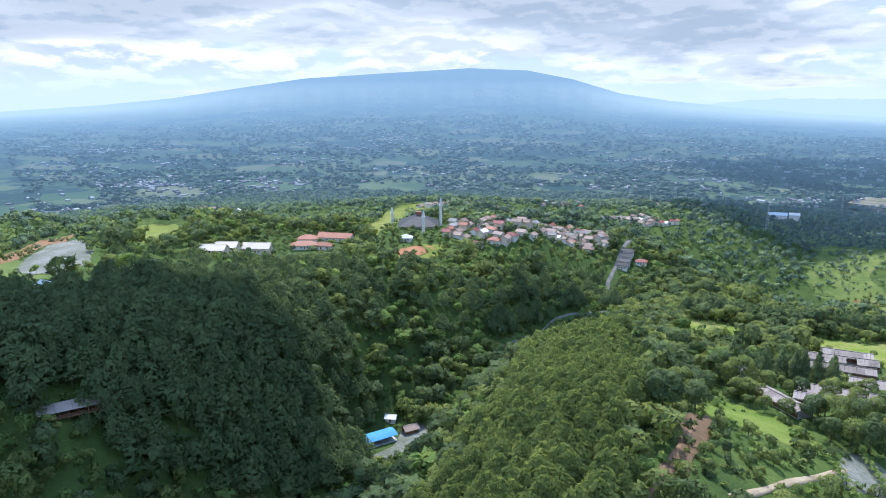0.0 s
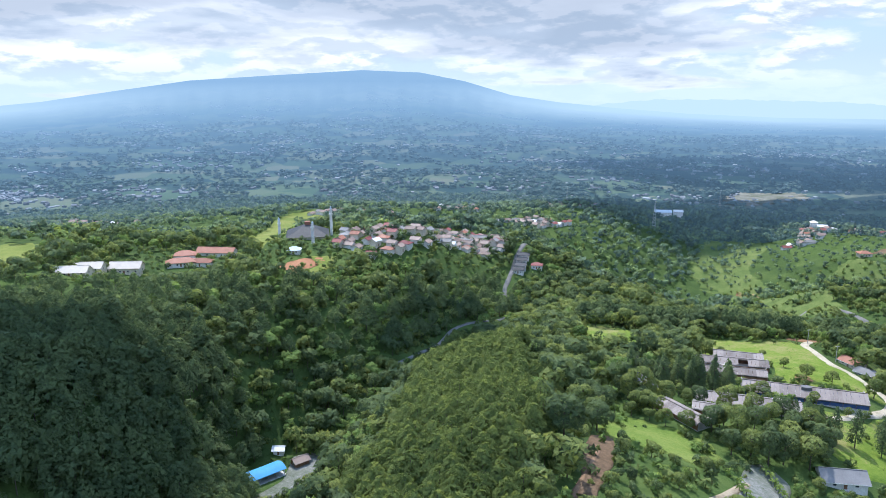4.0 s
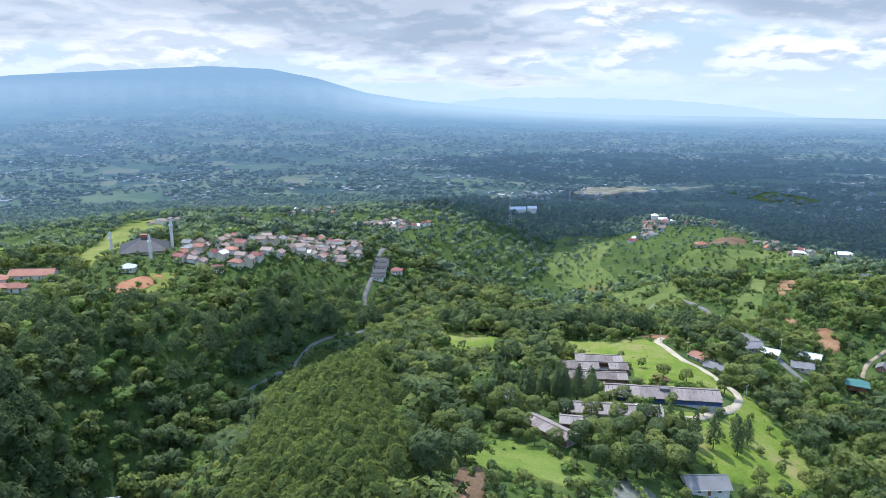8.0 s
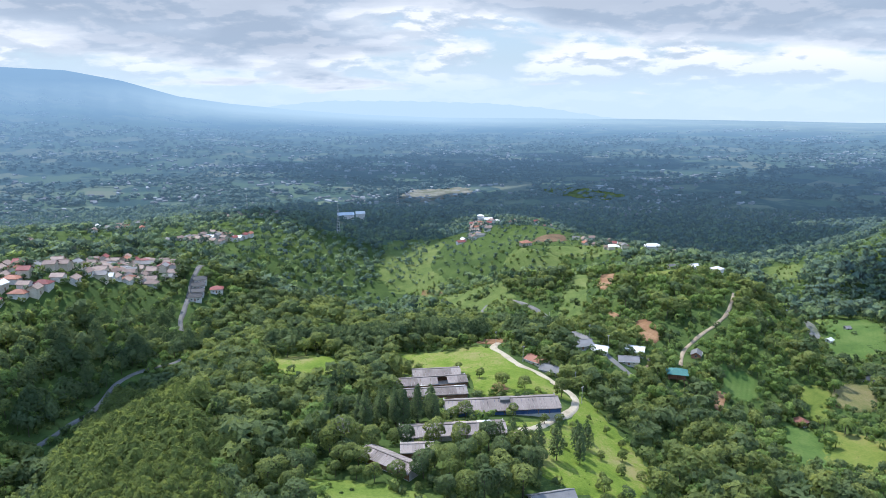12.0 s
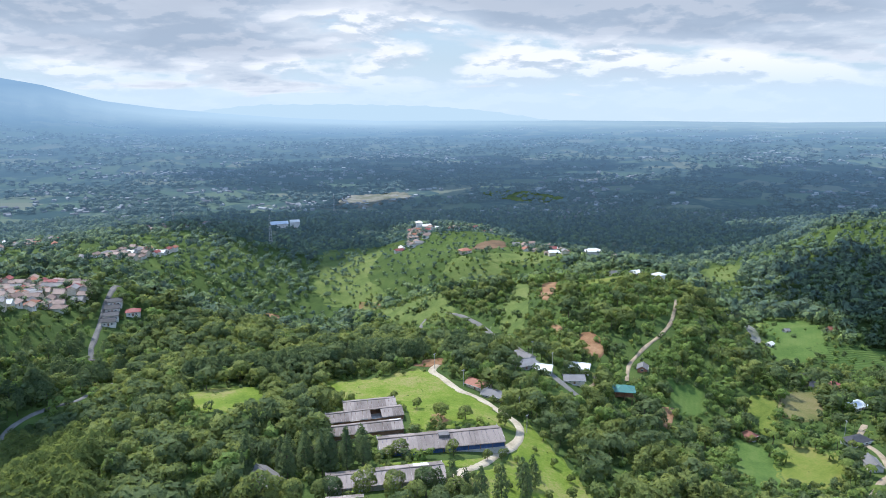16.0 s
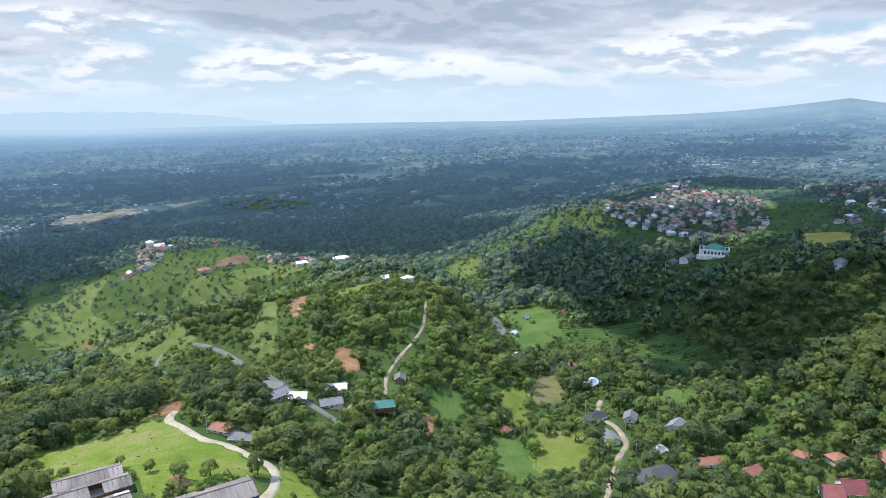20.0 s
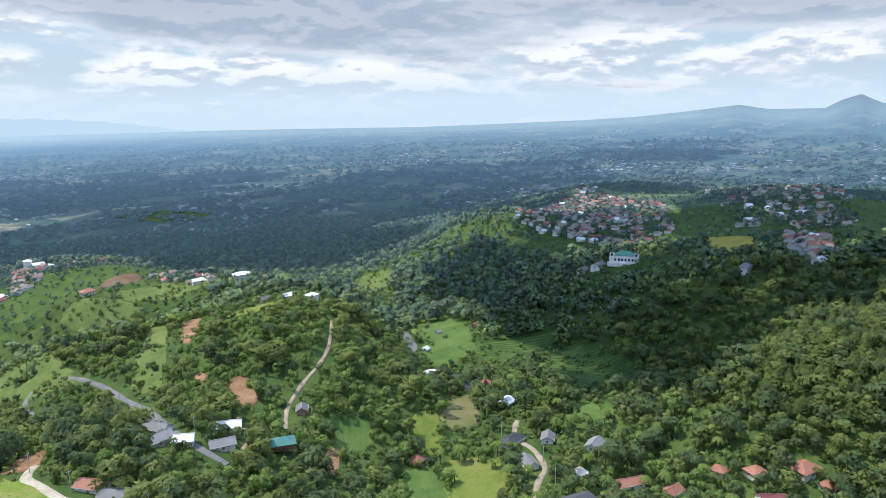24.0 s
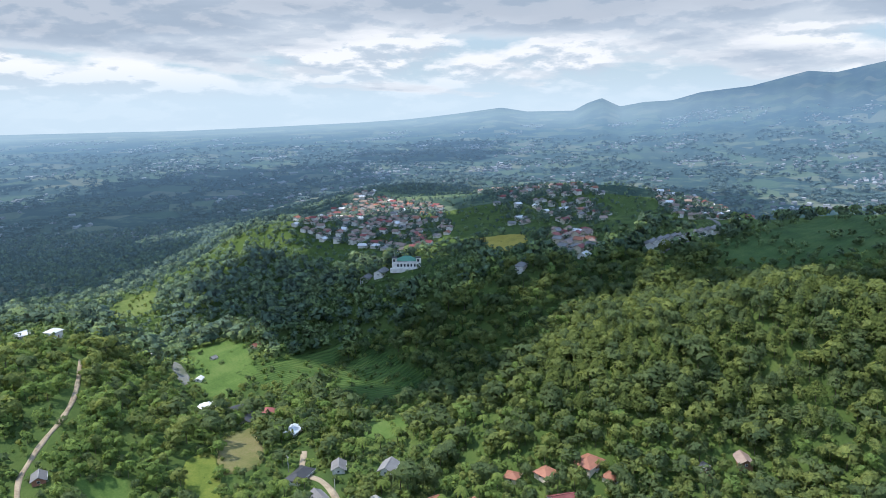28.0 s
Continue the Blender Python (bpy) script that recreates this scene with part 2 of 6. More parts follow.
def backdrop_look(name, dark, light, small_things=False):
    """The far distance behind everything: wooded plain, fields and small houses, with haze painted in."""
    m, n, b = material(name, 1.0, 0.0)
    g = n.add("ShaderNodeNewGeometry")
    p = g.outputs["Position"]
    if small_things:
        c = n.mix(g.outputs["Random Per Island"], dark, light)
    else:
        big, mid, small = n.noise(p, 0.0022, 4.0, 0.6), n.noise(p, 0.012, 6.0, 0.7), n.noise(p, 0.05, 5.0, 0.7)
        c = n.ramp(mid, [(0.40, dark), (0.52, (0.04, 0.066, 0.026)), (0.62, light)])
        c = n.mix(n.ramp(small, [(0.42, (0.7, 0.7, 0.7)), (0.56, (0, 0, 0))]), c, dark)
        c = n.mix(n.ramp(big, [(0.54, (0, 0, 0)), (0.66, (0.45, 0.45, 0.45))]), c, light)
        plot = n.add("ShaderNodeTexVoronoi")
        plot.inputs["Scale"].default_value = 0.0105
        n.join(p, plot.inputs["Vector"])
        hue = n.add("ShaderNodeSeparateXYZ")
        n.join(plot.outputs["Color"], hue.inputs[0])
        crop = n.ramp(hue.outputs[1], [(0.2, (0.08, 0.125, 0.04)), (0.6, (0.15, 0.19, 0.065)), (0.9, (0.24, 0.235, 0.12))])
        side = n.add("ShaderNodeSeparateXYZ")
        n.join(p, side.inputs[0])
        # more pale plots westward, in place of the sunlight and haze there
        west_pale = n.math("MULTIPLY", n.math("DIVIDE", n.math("SUBTRACT", -200.0, side.outputs[0]), 500.0, clamp=True), 0.16)
        c = n.mix(n.math("MULTIPLY", n.ramp(n.math("ADD", hue.outputs[0], west_pale), [(0.60, (0, 0, 0)), (0.66, (1, 1, 1))]), 0.85), c, crop)
    blend = painted_haze(n, c, b, p, 0.75) if small_things else painted_haze(n, c, b, p, 0.72, (0.058, 0.100, 0.146))
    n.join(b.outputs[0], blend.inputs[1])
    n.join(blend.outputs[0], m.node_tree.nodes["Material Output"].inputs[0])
    return m


# the plain's haze sits in its colour and glow
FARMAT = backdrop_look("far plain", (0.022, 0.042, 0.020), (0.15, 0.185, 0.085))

# ---- the land ----
# ridges and hollows: a line from x, y to x, y, its width and its height
LANDFORMS = [
    (-330, 120, -215, 200, 90, 9),  # west ridge
    (-235, 250, -225, 330, 55, -1),  # west ridge end
    (-400, 330, -290, 500, 110, 20),  # school plateau
    (-140, 120, -175, 330, 45, -55),  # west gorge
    (-150, 430, -150, 640, 60, -30),  # gorge road
    (-190, 760, -120, 860, 90, 5),  # village shelf
    (-55, 120, -62, 255, 60, 11),  # pine ridge
    (-70, 330, -72, 420, 45, 11),  # pine spur
    (-20, 200, 25, 270, 70, 16),  # farm hill
    (30, 330, 65, 420, 60, 5),  # meadow
    (130, 590, 190, 640, 80, -3),  # middle hill
    (230, 520, 290, 640, 60, 16),  # path ridge
    (150, 395, 170, 380, 45, -6),  # mill slope
    (280, 760, 260, 860, 90, 11),  # east ridge road
    (146, 1062, 180, 1000, 110, 23),  # church hill
    (40, 640, 40, 760, 90, -54),  # center hollow
    (230, 365, 310, 480, 50, -11),  # stream
    (330, 520, 395, 660, 65, -30),  # stream low
    (240, 300, 350, 230, 60, 5),  # red hollow
    (390, 300, 440, 200, 60, 40),  # east slope
    (510, 480, 560, 300, 90, 16),  # east plateau
    (640, 420, 720, 220, 130, 17),  # upper plateau
    (540, 60, 720, 80, 120, 49),  # south rise
    (0, 900, 20, 1050, 120, -35),  # far dip
    (110, 200, 200, 120, 70, 6),  # farm flank
    (400, 420, 420, 480, 45, -21),  # rice
    (0, -100, 0, 20, 100, 41),  # far south
]
# round bumps fitted to points tracked in the camera's view: x, y, width, height
FIT_BUMPS = [
    (900, 495, 220, 28), (700, 800, 220, 14), (-530, 436, 220, 16), (-350, 60, 220, 29),
    (-484, 807, 220, 16), (683, 250, 220, 19), (145, 680, 140, 24), (480, 841, 220, -21),
    (700, 800, 45, -28), (-879, 682, 220, 21), (-700, 400, 45, 18), (5, 258, 220, 10),
    (200, 1300, 220, -16), (612, 785, 80, 31), (-176, 355, 45, 17), (359, 213, 140, 1),
    (-300, 800, 45, -18), (-40, 1417, 45, -10), (840, 820, 220, 21), (650, 660, 80, 9),
    (300, 1000, 45, -15), (137, 423, 45, 11), (-500, 425, 70, 15),
]
FIT_BUMPS_2 = [
    (40, 400, 80, 12), (-200, 167, 220, 10),
    (93, 750, 140, 22), (447, 610, 45, -12), (-130, 330, 45, -14), (620, 201, 220, 23),
    (800, 400, 220, 22), (840, 820, 45, 17), (900, 495, 140, 24), (546, 350, 45, -6),
    (-165, 647, 45, 8), (498, 381, 45, 9), (338, 259, 140, -23), (403, 185, 45, -29),
    (427, 176, 45, 14), (650, 660, 220, 17), (338, 259, 80, -11), (-700, 400, 220, 21),
    (-410, 676, 220, 9), (-355, 224, 220, 20), (-200, 20, 220, 15), (-326, 357, 45, -7),
]
# the first row lifts the eastern houses into the camera's view
FIT_BUMPS_3 = [
    (1000, 392, 125, 27),
    (-209, 522, 170, 8), (419, 409, 110, -9), (-15, 418, 110, -3), (48, 738, 170, -7),
    (266, 491, 240, 4), (-321, 417, 110, -4), (-162, 602, 70, 12), (-202, 356, 70, 17),
    (390, 336, 45, -12), (347, 249, 70, 3), (-45, 207, 70, 5), (189, 514, 45, 5),
    (376, 588, 70, 4), (72, 639, 70, 12), (518, 331, 70, 11), (688, 466, 240, -8),
    (518, 497, 45, 5), (-54, 997, 170, 8), (-86, 764, 70, -16), (-198, 211, 70, -2),
    (188, 721, 70, -18), (179, 401, 45, -8), (-4, 270, 45, -2), (-154, 462, 45, 19),
]
FIT_BUMPS_4 = [
    (-308, 822, 240, 16), (-187, 554, 45, 14), (-153, 648, 45, 15), (284, 766, 45, 7),
    (95, 517, 45, -7), (-209, 522, 45, 17), (-54, 753, 110, -18), (188, 721, 110, -13),
    (244, 336, 70, -3), (431, 517, 45, -9), (254, 507, 45, -7), (-127, 304, 45, 14),
    (-181, 268, 45, -6), (188, 721, 45, -14), (400, 365, 45, -8), (308, 422, 45, -3),
    (-139, 397, 45, -5), (-145, 634, 45, 14), (50, 716, 45, 7), (137, 742, 45, -21),
    (148, 816, 45, 8), (473, 1134, 240, -13), (-9, 687, 45, -9), (-426, 340, 45, -7),
    (1110, 920, 260, 58), (-120, 1010, 170, 22), (930, 640, 170, 15), (1500, 1020, 260, 30),
]
# levelled yards: x, y, half lengths, height
YARDS = [(24, 346, 44, 27, -4.0), (16, 300, 32, 12, 3.0), (-2, 270, 24, 14, 7.0), (178, 440, 20, 16, -27.0), (-176, 268, 24, 34, -51.0)]
HUB = (30.0, 90.0)
# the skyline: bearing in degrees to the right of +y, height of the crest
SKYLINE = [(-75, -10), (-61, 0), (-55, 30), (-50, 70), (-45, 135), (-40, 195), (-33.6, 230), (-27, 262), (-22.4, 247), (-18.8, 190), (-15, 98), (-11.3, 52),
           (-6.8, 15), (-1.4, -18), (5, -38), (36, -45), (42, -32), (49, -12), (53, 6), (56.7, 38), (60.4, 77), (62.4, 50), (66, 53), (67, 100), (68.1, 133),
           (69.5, 78), (71.3, 105), (73.3, 114), (75.3, 162), (78.7, 194), (82.3, 274), (84, 262), (87, 318), (95, 350), (112, 260), (180, -38)]


def land(x, y):
    """Height of the ground at x, y (arrays or numbers)."""
    x, y = np.asarray(x, float), np.asarray(y, float)
    r = np.hypot(x, y - 100)
    z = np.interp(r, [0, 500, 1500, 5200], [-32, -36, -106, -28])
    for x0, y0, x1, y1, w, h in LANDFORMS:
        dx, dy = x1 - x0, y1 - y0
        u = np.clip(((x - x0) * dx + (y - y0) * dy) / (dx * dx + dy * dy), 0, 1)
        z = z + h * np.exp(-(((x - x0 - u * dx) ** 2 + (y - y0 - u * dy) ** 2) / w ** 2))
    for x0, y0, w, h in FIT_BUMPS + FIT_BUMPS_2 + FIT_BUMPS_3 + FIT_BUMPS_4:
        z = z + h * np.exp(-(((x - x0) ** 2 + (y - y0) ** 2) / w ** 2))
    z = z + 1.2 * np.sin(x / 23 + y / 41) * np.sin(y / 19 - x / 57) + 5 * np.sin(x / 190 + 1) * np.sin(y / 150) * np.clip((r - 700) / 400, 0, 1)
    for x0, y0, a, c, h in YARDS:
        k = 1 / (1 + (((x - x0) / a) ** 2 + ((y - y0) / c) ** 2) ** 3)
        z = z * (1 - k) + h * k
    far = r > 1500
    if np.any(far):
        b = np.degrees(np.arctan2(x - HUB[0], y - HUB[1]))
        crest = np.interp(b, [q[0] for q in SKYLINE], [q[1] for q in SKYLINE])
        f = np.clip((np.hypot(x - HUB[0], y - HUB[1]) - 2000) / 2650, 0, 1)
        gully = 1 - 0.05 * np.clip(crest / 150, 0, 1) * (np.sin(b * 2.3 + f * 4) * np.sin(f * 11) + 0.6 * np.sin(b * 5.1 - f * 7))
        z = np.where(far, z * (1 - f ** 1.8) + crest * f ** 1.8 * np.where(f < 0.97, gully, 1), z)
    return z


def mesh_object(name, verts, faces, mats, parent=None, smooth=False):
    """One mesh object out of arrays: verts (n, 3), faces (m, 3 or 4)."""
    verts, faces = np.asarray(verts, np.float32), np.asarray(faces, np.int32)
    me = bpy.data.meshes.new(name)
    me.vertices.add(len(verts))
    me.vertices.foreach_set("co", verts.ravel())
    k = faces.shape[1]
    me.loops.add(faces.size)
    me.loops.foreach_set("vertex_index", faces.ravel())
    me.polygons.add(len(faces))
    me.polygons.foreach_set("loop_start", np.arange(len(faces), dtype=np.int32) * k)
    me.polygons.foreach_set("use_smooth", np.full(len(faces), smooth))
    me.update()
    for m in mats if isinstance(mats, (list, tuple)) else [mats]:
        me.materials.append(m)
    ob = new(name, me)
    ob.parent = parent
    return ob


def rings(r0, r1, step):
    out = [r0]
    while out[-1] < r1:
        out.append(out[-1] + max(5.0, step * out[-1]))
    out[-1] = r1
    return np.array(out)


def sheet(name, radii, mat, hole=True):
    ang = np.radians(np.r_[np.linspace(-75, 108, 860), np.linspace(108, 285, 90)[1:-1]])
    rr, aa = np.meshgrid(radii, ang, indexing="ij")
    x, y = HUB[0] + rr * np.sin(aa), HUB[1] + rr * np.cos(aa)
    v = np.stack([x, y, land(x, y)], -1).reshape(-1, 3)
    k = len(ang)
    i, j = np.meshgrid(np.arange(len(radii) - 1), np.arange(k), indexing="ij")
    a, b = i * k + j, i * k + (j + 1) % k
    f = np.stack([a, b, b + k, a + k], -1).reshape(-1, 4)[:, ::-1]
    return tagged(mesh_object(name, v, f, mat, smooth=True), kind="structure")


tagged(sheet("ground", rings(1.0, 900, 0.014), GROUND), "green hilly ground with grass and undergrowth", "ground")
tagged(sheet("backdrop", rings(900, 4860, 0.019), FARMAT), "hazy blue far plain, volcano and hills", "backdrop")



def pale_hills():
    """A last pale range behind the plain, its haze painted as an even glow."""
    m, n, b = material("haze glow hills", 1.0, 0.0)
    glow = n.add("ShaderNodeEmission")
    # haze-coloured emission, untouched by sun or shade
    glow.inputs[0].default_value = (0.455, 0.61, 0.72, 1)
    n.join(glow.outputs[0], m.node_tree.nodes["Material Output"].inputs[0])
    a = np.linspace(-12, 19, 90)
    top = np.interp(a, [-12, -7, -4, 2, 9, 13.5, 19], [0, 48, 70, 70, 56, 26, -40]) + 3 * np.sin(a * 3.1) + 2 * np.sin(a * 7.3)
    c, s = np.cos(np.radians(a)), np.sin(np.radians(a))
    v = [np.c_[HUB[0] + r * s, HUB[1] + r * c, h] for r, h in ((4750, top * 0 - 70), (4800, top), (4850, top * 0 - 70))]
    k = len(a)
    f = [(i + j * k, i + 1 + j * k, i + 1 + (j + 1) * k, i + (j + 1) * k) for j in (0, 1) for i in range(k - 1)]
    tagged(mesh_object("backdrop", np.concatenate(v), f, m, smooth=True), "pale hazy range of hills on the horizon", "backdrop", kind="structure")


pale_hills()


# ---- plan: roads, fields, clearings ----
ROADS = [
    ("road", 3.6, "cream", [(40, 292), (50, 309), (62, 323), (71, 332), (77, 341), (80, 355), (76, 366), (70, 380), (62, 392), (58, 408), (55, 420), (60, 432)], "pale cream concrete farm lane bending past the sheds"),
    ("road", 3.2, "grey", [(100, 612), (108, 581), (115, 549), (119, 505), (117, 470), (113, 436), (116, 414), (124, 398)], "grey asphalt village road on the hillside"),
    ("path", 2.1, "track", [(263, 556), (229, 500), (210, 477), (196, 466), (187, 459), (175, 447), (164, 427)], "pale dirt path climbing a wooded ridge"),
    ("road", 2.8, "track", [(287, 394), (271, 379), (268, 363), (259, 346), (246, 338), (222, 318), (202, 301), (180, 280)], "pale winding lane between gardens in the valley"),
    ("road", 2.3, "grey", [(-156, 363), (-151, 378), (-150, 427), (-144, 445), (-133, 458), (-125, 466), (-118, 500)], "narrow grey road along the foot of the gorge wood"),
    ("road", 3.4, "grey", [(-141, 540), (-145, 555), (-147, 583), (-149, 609), (-150, 646), (-158, 690), (-166, 720)], "straight grey asphalt road climbing to the village"),
    ("path", 2.2, "track", [(-12, 180), (-5, 191), (1, 203), (8, 216), (16, 233)], "pale dirt track below the farm hill"),
    ("path", 1.3, "soil", [(-30, 160), (-29, 178), (-27, 196), (-26, 212)], "red earth track up the clearing"),
    ("road", 2.6, "grey", [(92, 545), (86, 549), (79, 558), (75, 575), (77, 600), (84, 616)], "narrow grey road bending round a wooded slope"),
    ("path", 1.6, "track", [(137, 424), (144, 428), (142, 418), (134, 408)], "pale footpath round the white cottage"),
    ("road", 3.4, "grey", [(547, 294), (585, 283), (636, 274), (724, 301)], "grey village road in front of a row of houses"),
]
FIELDS = [
    ("meadow", "grass", [(2, 428), (29, 420), (47, 429), (58, 408), (62, 390), (72, 372), (77, 354), (68, 346), (52, 344), (36, 346), (33, 376), (10, 380)], "bright green mown meadow above the sheds"),
    ("meadow", "grass", [(84, 356), (90, 341), (92, 321), (94, 300), (80, 270), (56, 262), (44, 288), (58, 312), (74, 331)], "bright green sloping meadow beside the lane"),
    ("meadow", "grass", [(-66, 422), (-50, 434), (-31, 428), (-25, 404), (-35, 390), (-53, 394)], "green grass clearing among trees"),
    ("meadow", "grass", [(20, 314), (44, 316), (60, 320), (50, 309), (40, 305), (22, 307)], "green grass strip between the sheds"),
    ("meadow", "lime", [(-32, 260), (-16, 262), (2, 255), (10, 242), (4, 232), (-10, 232), (-23, 225), (-29, 237)], "bright overgrown grass slope under the farm"),
    ("field", "stubble", [(266, 436), (294, 442), (270, 406), (249, 408)], "straw-brown harvested field"),
    ("field", "rice", [(204, 388), (218, 377), (190, 326), (172, 336)], "bright green rice field"),
    ("field", "yellow", [(225, 380), (250, 366), (223, 335), (199, 340)], "yellow-green ripening rice field"),
    ("field", "rice", [(188, 428), (209, 428), (201, 408), (180, 408)], "light green grass field below the path"),
    ("field", "yellow", [(237, 423), (256, 427), (233, 392), (222, 399)], "yellow-green field strip"),
    ("field", "rice", [(322, 386), (344, 374), (326, 358), (311, 372)], "bright green garden field"),
    ("field", "rice", [(342, 554), (386, 625), (420, 619), (379, 535), (344, 518), (332, 530)], "green rice terraces on the valley floor"),
    ("field", "terrace", [(374, 540), (433, 504), (427, 493), (364, 484), (361, 518)], "dark green stepped rice terraces"),
    ("field", "terrace", [(429, 480), (426, 437), (411, 406), (358, 407), (375, 461)], "dark green scrub terraces under the wood"),
    ("bare_soil", "soil", [(155, 480), (163, 489), (170, 484), (166, 464), (160, 454), (151, 461)], "bare red earth patch"),
    ("bare_soil", "soil", [(166, 585), (185, 628), (197, 628), (180, 591), (165, 564)], "bare red earth slope"),
    ("bare_soil", "soil", [(168, 397), (177, 410), (185, 411), (178, 401), (170, 390)], "orange-red bare earth bank"),
    ("bare_soil", "soil", [(49, 436), (57, 464), (70, 470), (67, 445), (59, 429)], "orange bare earth building plot"),
    ("bare_soil", "soil", [(45, 818), (64, 798), (62, 783), (44, 805)], "pale orange cut bank"),
    ("bare_soil", "soil", [(-52, 785), (-39, 789), (-39, 768), (-50, 766)], "pale orange earth plot"),
    ("bare_soil", "earth", [(-29, 171), (-30, 181), (-28, 190), (-30, 213), (-29, 226), (-24, 228), (-21, 207), (-23, 189), (-23, 176)], "red earth clearing on the ridge"),
    ("bare_soil", "soil", [(149, 509), (153, 515), (155, 503), (150, 498)], "small red earth patch among trees"),
    ("bare_soil", "soil", [(45, 344), (50, 350), (47, 358), (42, 352)], "round orange earth patch in the meadow"),
    ("field", "yellow", [(210, 616), (249, 609), (244, 591), (210, 597)], "mown yellow-green hilltop field"),
    ("field", "scrub", [(131, 788), (141, 807), (167, 802), (193, 777), (172, 767), (144, 774)], "terraced green field on the hill"),
    ("field", "scrub", [(124, 542), (146, 600), (165, 640), (171, 628), (148, 556), (132, 522)], "light green scrub slope"),
    ("field", "clay", [(-267, 415), (-273, 436), (-265, 457), (-255, 463), (-254, 441), (-254, 416)], "orange-red earth sports field"),
    ("field", "yellow", [(-266, 458), (-257, 469), (-250, 466), (-245, 450), (-247, 430), (-251, 418), (-253, 441), (-254, 464)], "green edge of the sports field"),
    ("field", "yellow", [(-432, 670), (-454, 740), (-422, 758), (-393, 712), (-395, 656)], "yellow-green grassy hilltop field"),
    ("field", "pasture", [(-432, 326), (-471, 362), (-468, 382), (-453, 391), (-425, 361), (-391, 316)], "light yellow-green field beyond the wood"),
    ("field", "soil", [(-600, 364), (-560, 372), (-523, 341), (-420, 240), (-450, 246)], "brown ploughed vegetable plots"),
    ("field", "grey", [(-504, 334), (-400, 276), (-362, 246), (-352, 222), (-372, 214), (-410, 240)], "terraced vegetable plots under grey plastic sheet"),
    ("field", "scrub", [(-352, 216), (-340, 206), (-372, 190), (-425, 226), (-405, 236), (-370, 208)], "green plots below the plastic sheets"),
    ("field", "golden", [(633, 501), (638, 465), (635, 448), (587, 423), (564, 430), (590, 459)], "golden ripe rice field by the village"),
    ("field", "tea", [(567, 268), (598, 255), (717, 190), (700, 120), (600, 150), (556, 240)], "green terraced slope above the pines"),
    ("field", "earth", [(172, 838), (198, 890), (222, 902), (213, 852)], "brown vegetable plots on the crest"),
    ("field", "scrub", [(184, 810), (250, 838), (286, 852), (258, 776), (190, 790)], "pale grassy ground below the crest houses"),
    ("field", "scrub", [(85, 784), (104, 636), (97, 586), (68, 626), (51, 705)], "light green scrub slope"),
    ("field", "scrub", [(21, 826), (62, 815), (83, 804), (44, 813), (6, 827)], "light green meadow slope"),
    ("field", "scrub", [(400, 760), (449, 815), (477, 800), (430, 730)], "light green clearing in the valley wood"),
    ("field", "scrub", [(-2, 894), (22, 1021), (83, 968), (58, 875), (71, 807), (56, 700), (35, 810), (4, 841)], "light green open valley slope"),
    ("field", "pasture", [(-395, 656), (-432, 670), (-365, 532), (-306, 445), (-315, 480)], "green grass slope falling to the wood"),
    ("field", "scrub", [(392, 1690), (477, 1710), (551, 1570), (506, 1541), (433, 1594)], "pale green field on the dark plain"),
    ("yard", "grey", [(-176, 252), (-166, 258), (-161, 287), (-168, 294), (-178, 290), (-172, 268)], "grey concrete yard beside a blue roof"),
    ("pond", "grey", [(349, 596), (351, 586), (336, 554), (326, 546), (331, 563)], "pale grey pond and plastic beds"),
    ("yard", "grey", [(14, 222), (26, 226), (28, 244), (17, 246)], "grey concrete yard"),
    ("yard", "grey", [(44, 1600), (130, 1610), (215, 1690), (205, 1760), (90, 1740), (48, 1660)], "pale levelled building ground"),
]


def inside(p, poly):
    x, y = p[:, 0], p[:, 1]
    hit = np.zeros(len(p), bool)
    for (x0, y0), (x1, y1) in zip(poly, poly[1:] + poly[:1]):
        cross = ((y0 > y) != (y1 > y)) & (x < (x1 - x0) * (y - y0) / (y1 - y0 + 1e-9) + x0)
        hit ^= cross
    return hit


def near_line(p, line, width):
    hit = np.zeros(len(p), bool)
    for (x0, y0), (x1, y1) in zip(line, line[1:]):
        dx, dy = x1 - x0, y1 - y0
        u = np.clip(((p[:, 0] - x0) * dx + (p[:, 1] - y0) * dy) / (dx * dx + dy * dy + 1e-9), 0, 1)
        hit |= np.hypot(p[:, 0] - x0 - u * dx, p[:, 1] - y0 - u * dy) < width
    return hit


# buildings to be kept free of trees: x, y, radius
BUILT = []
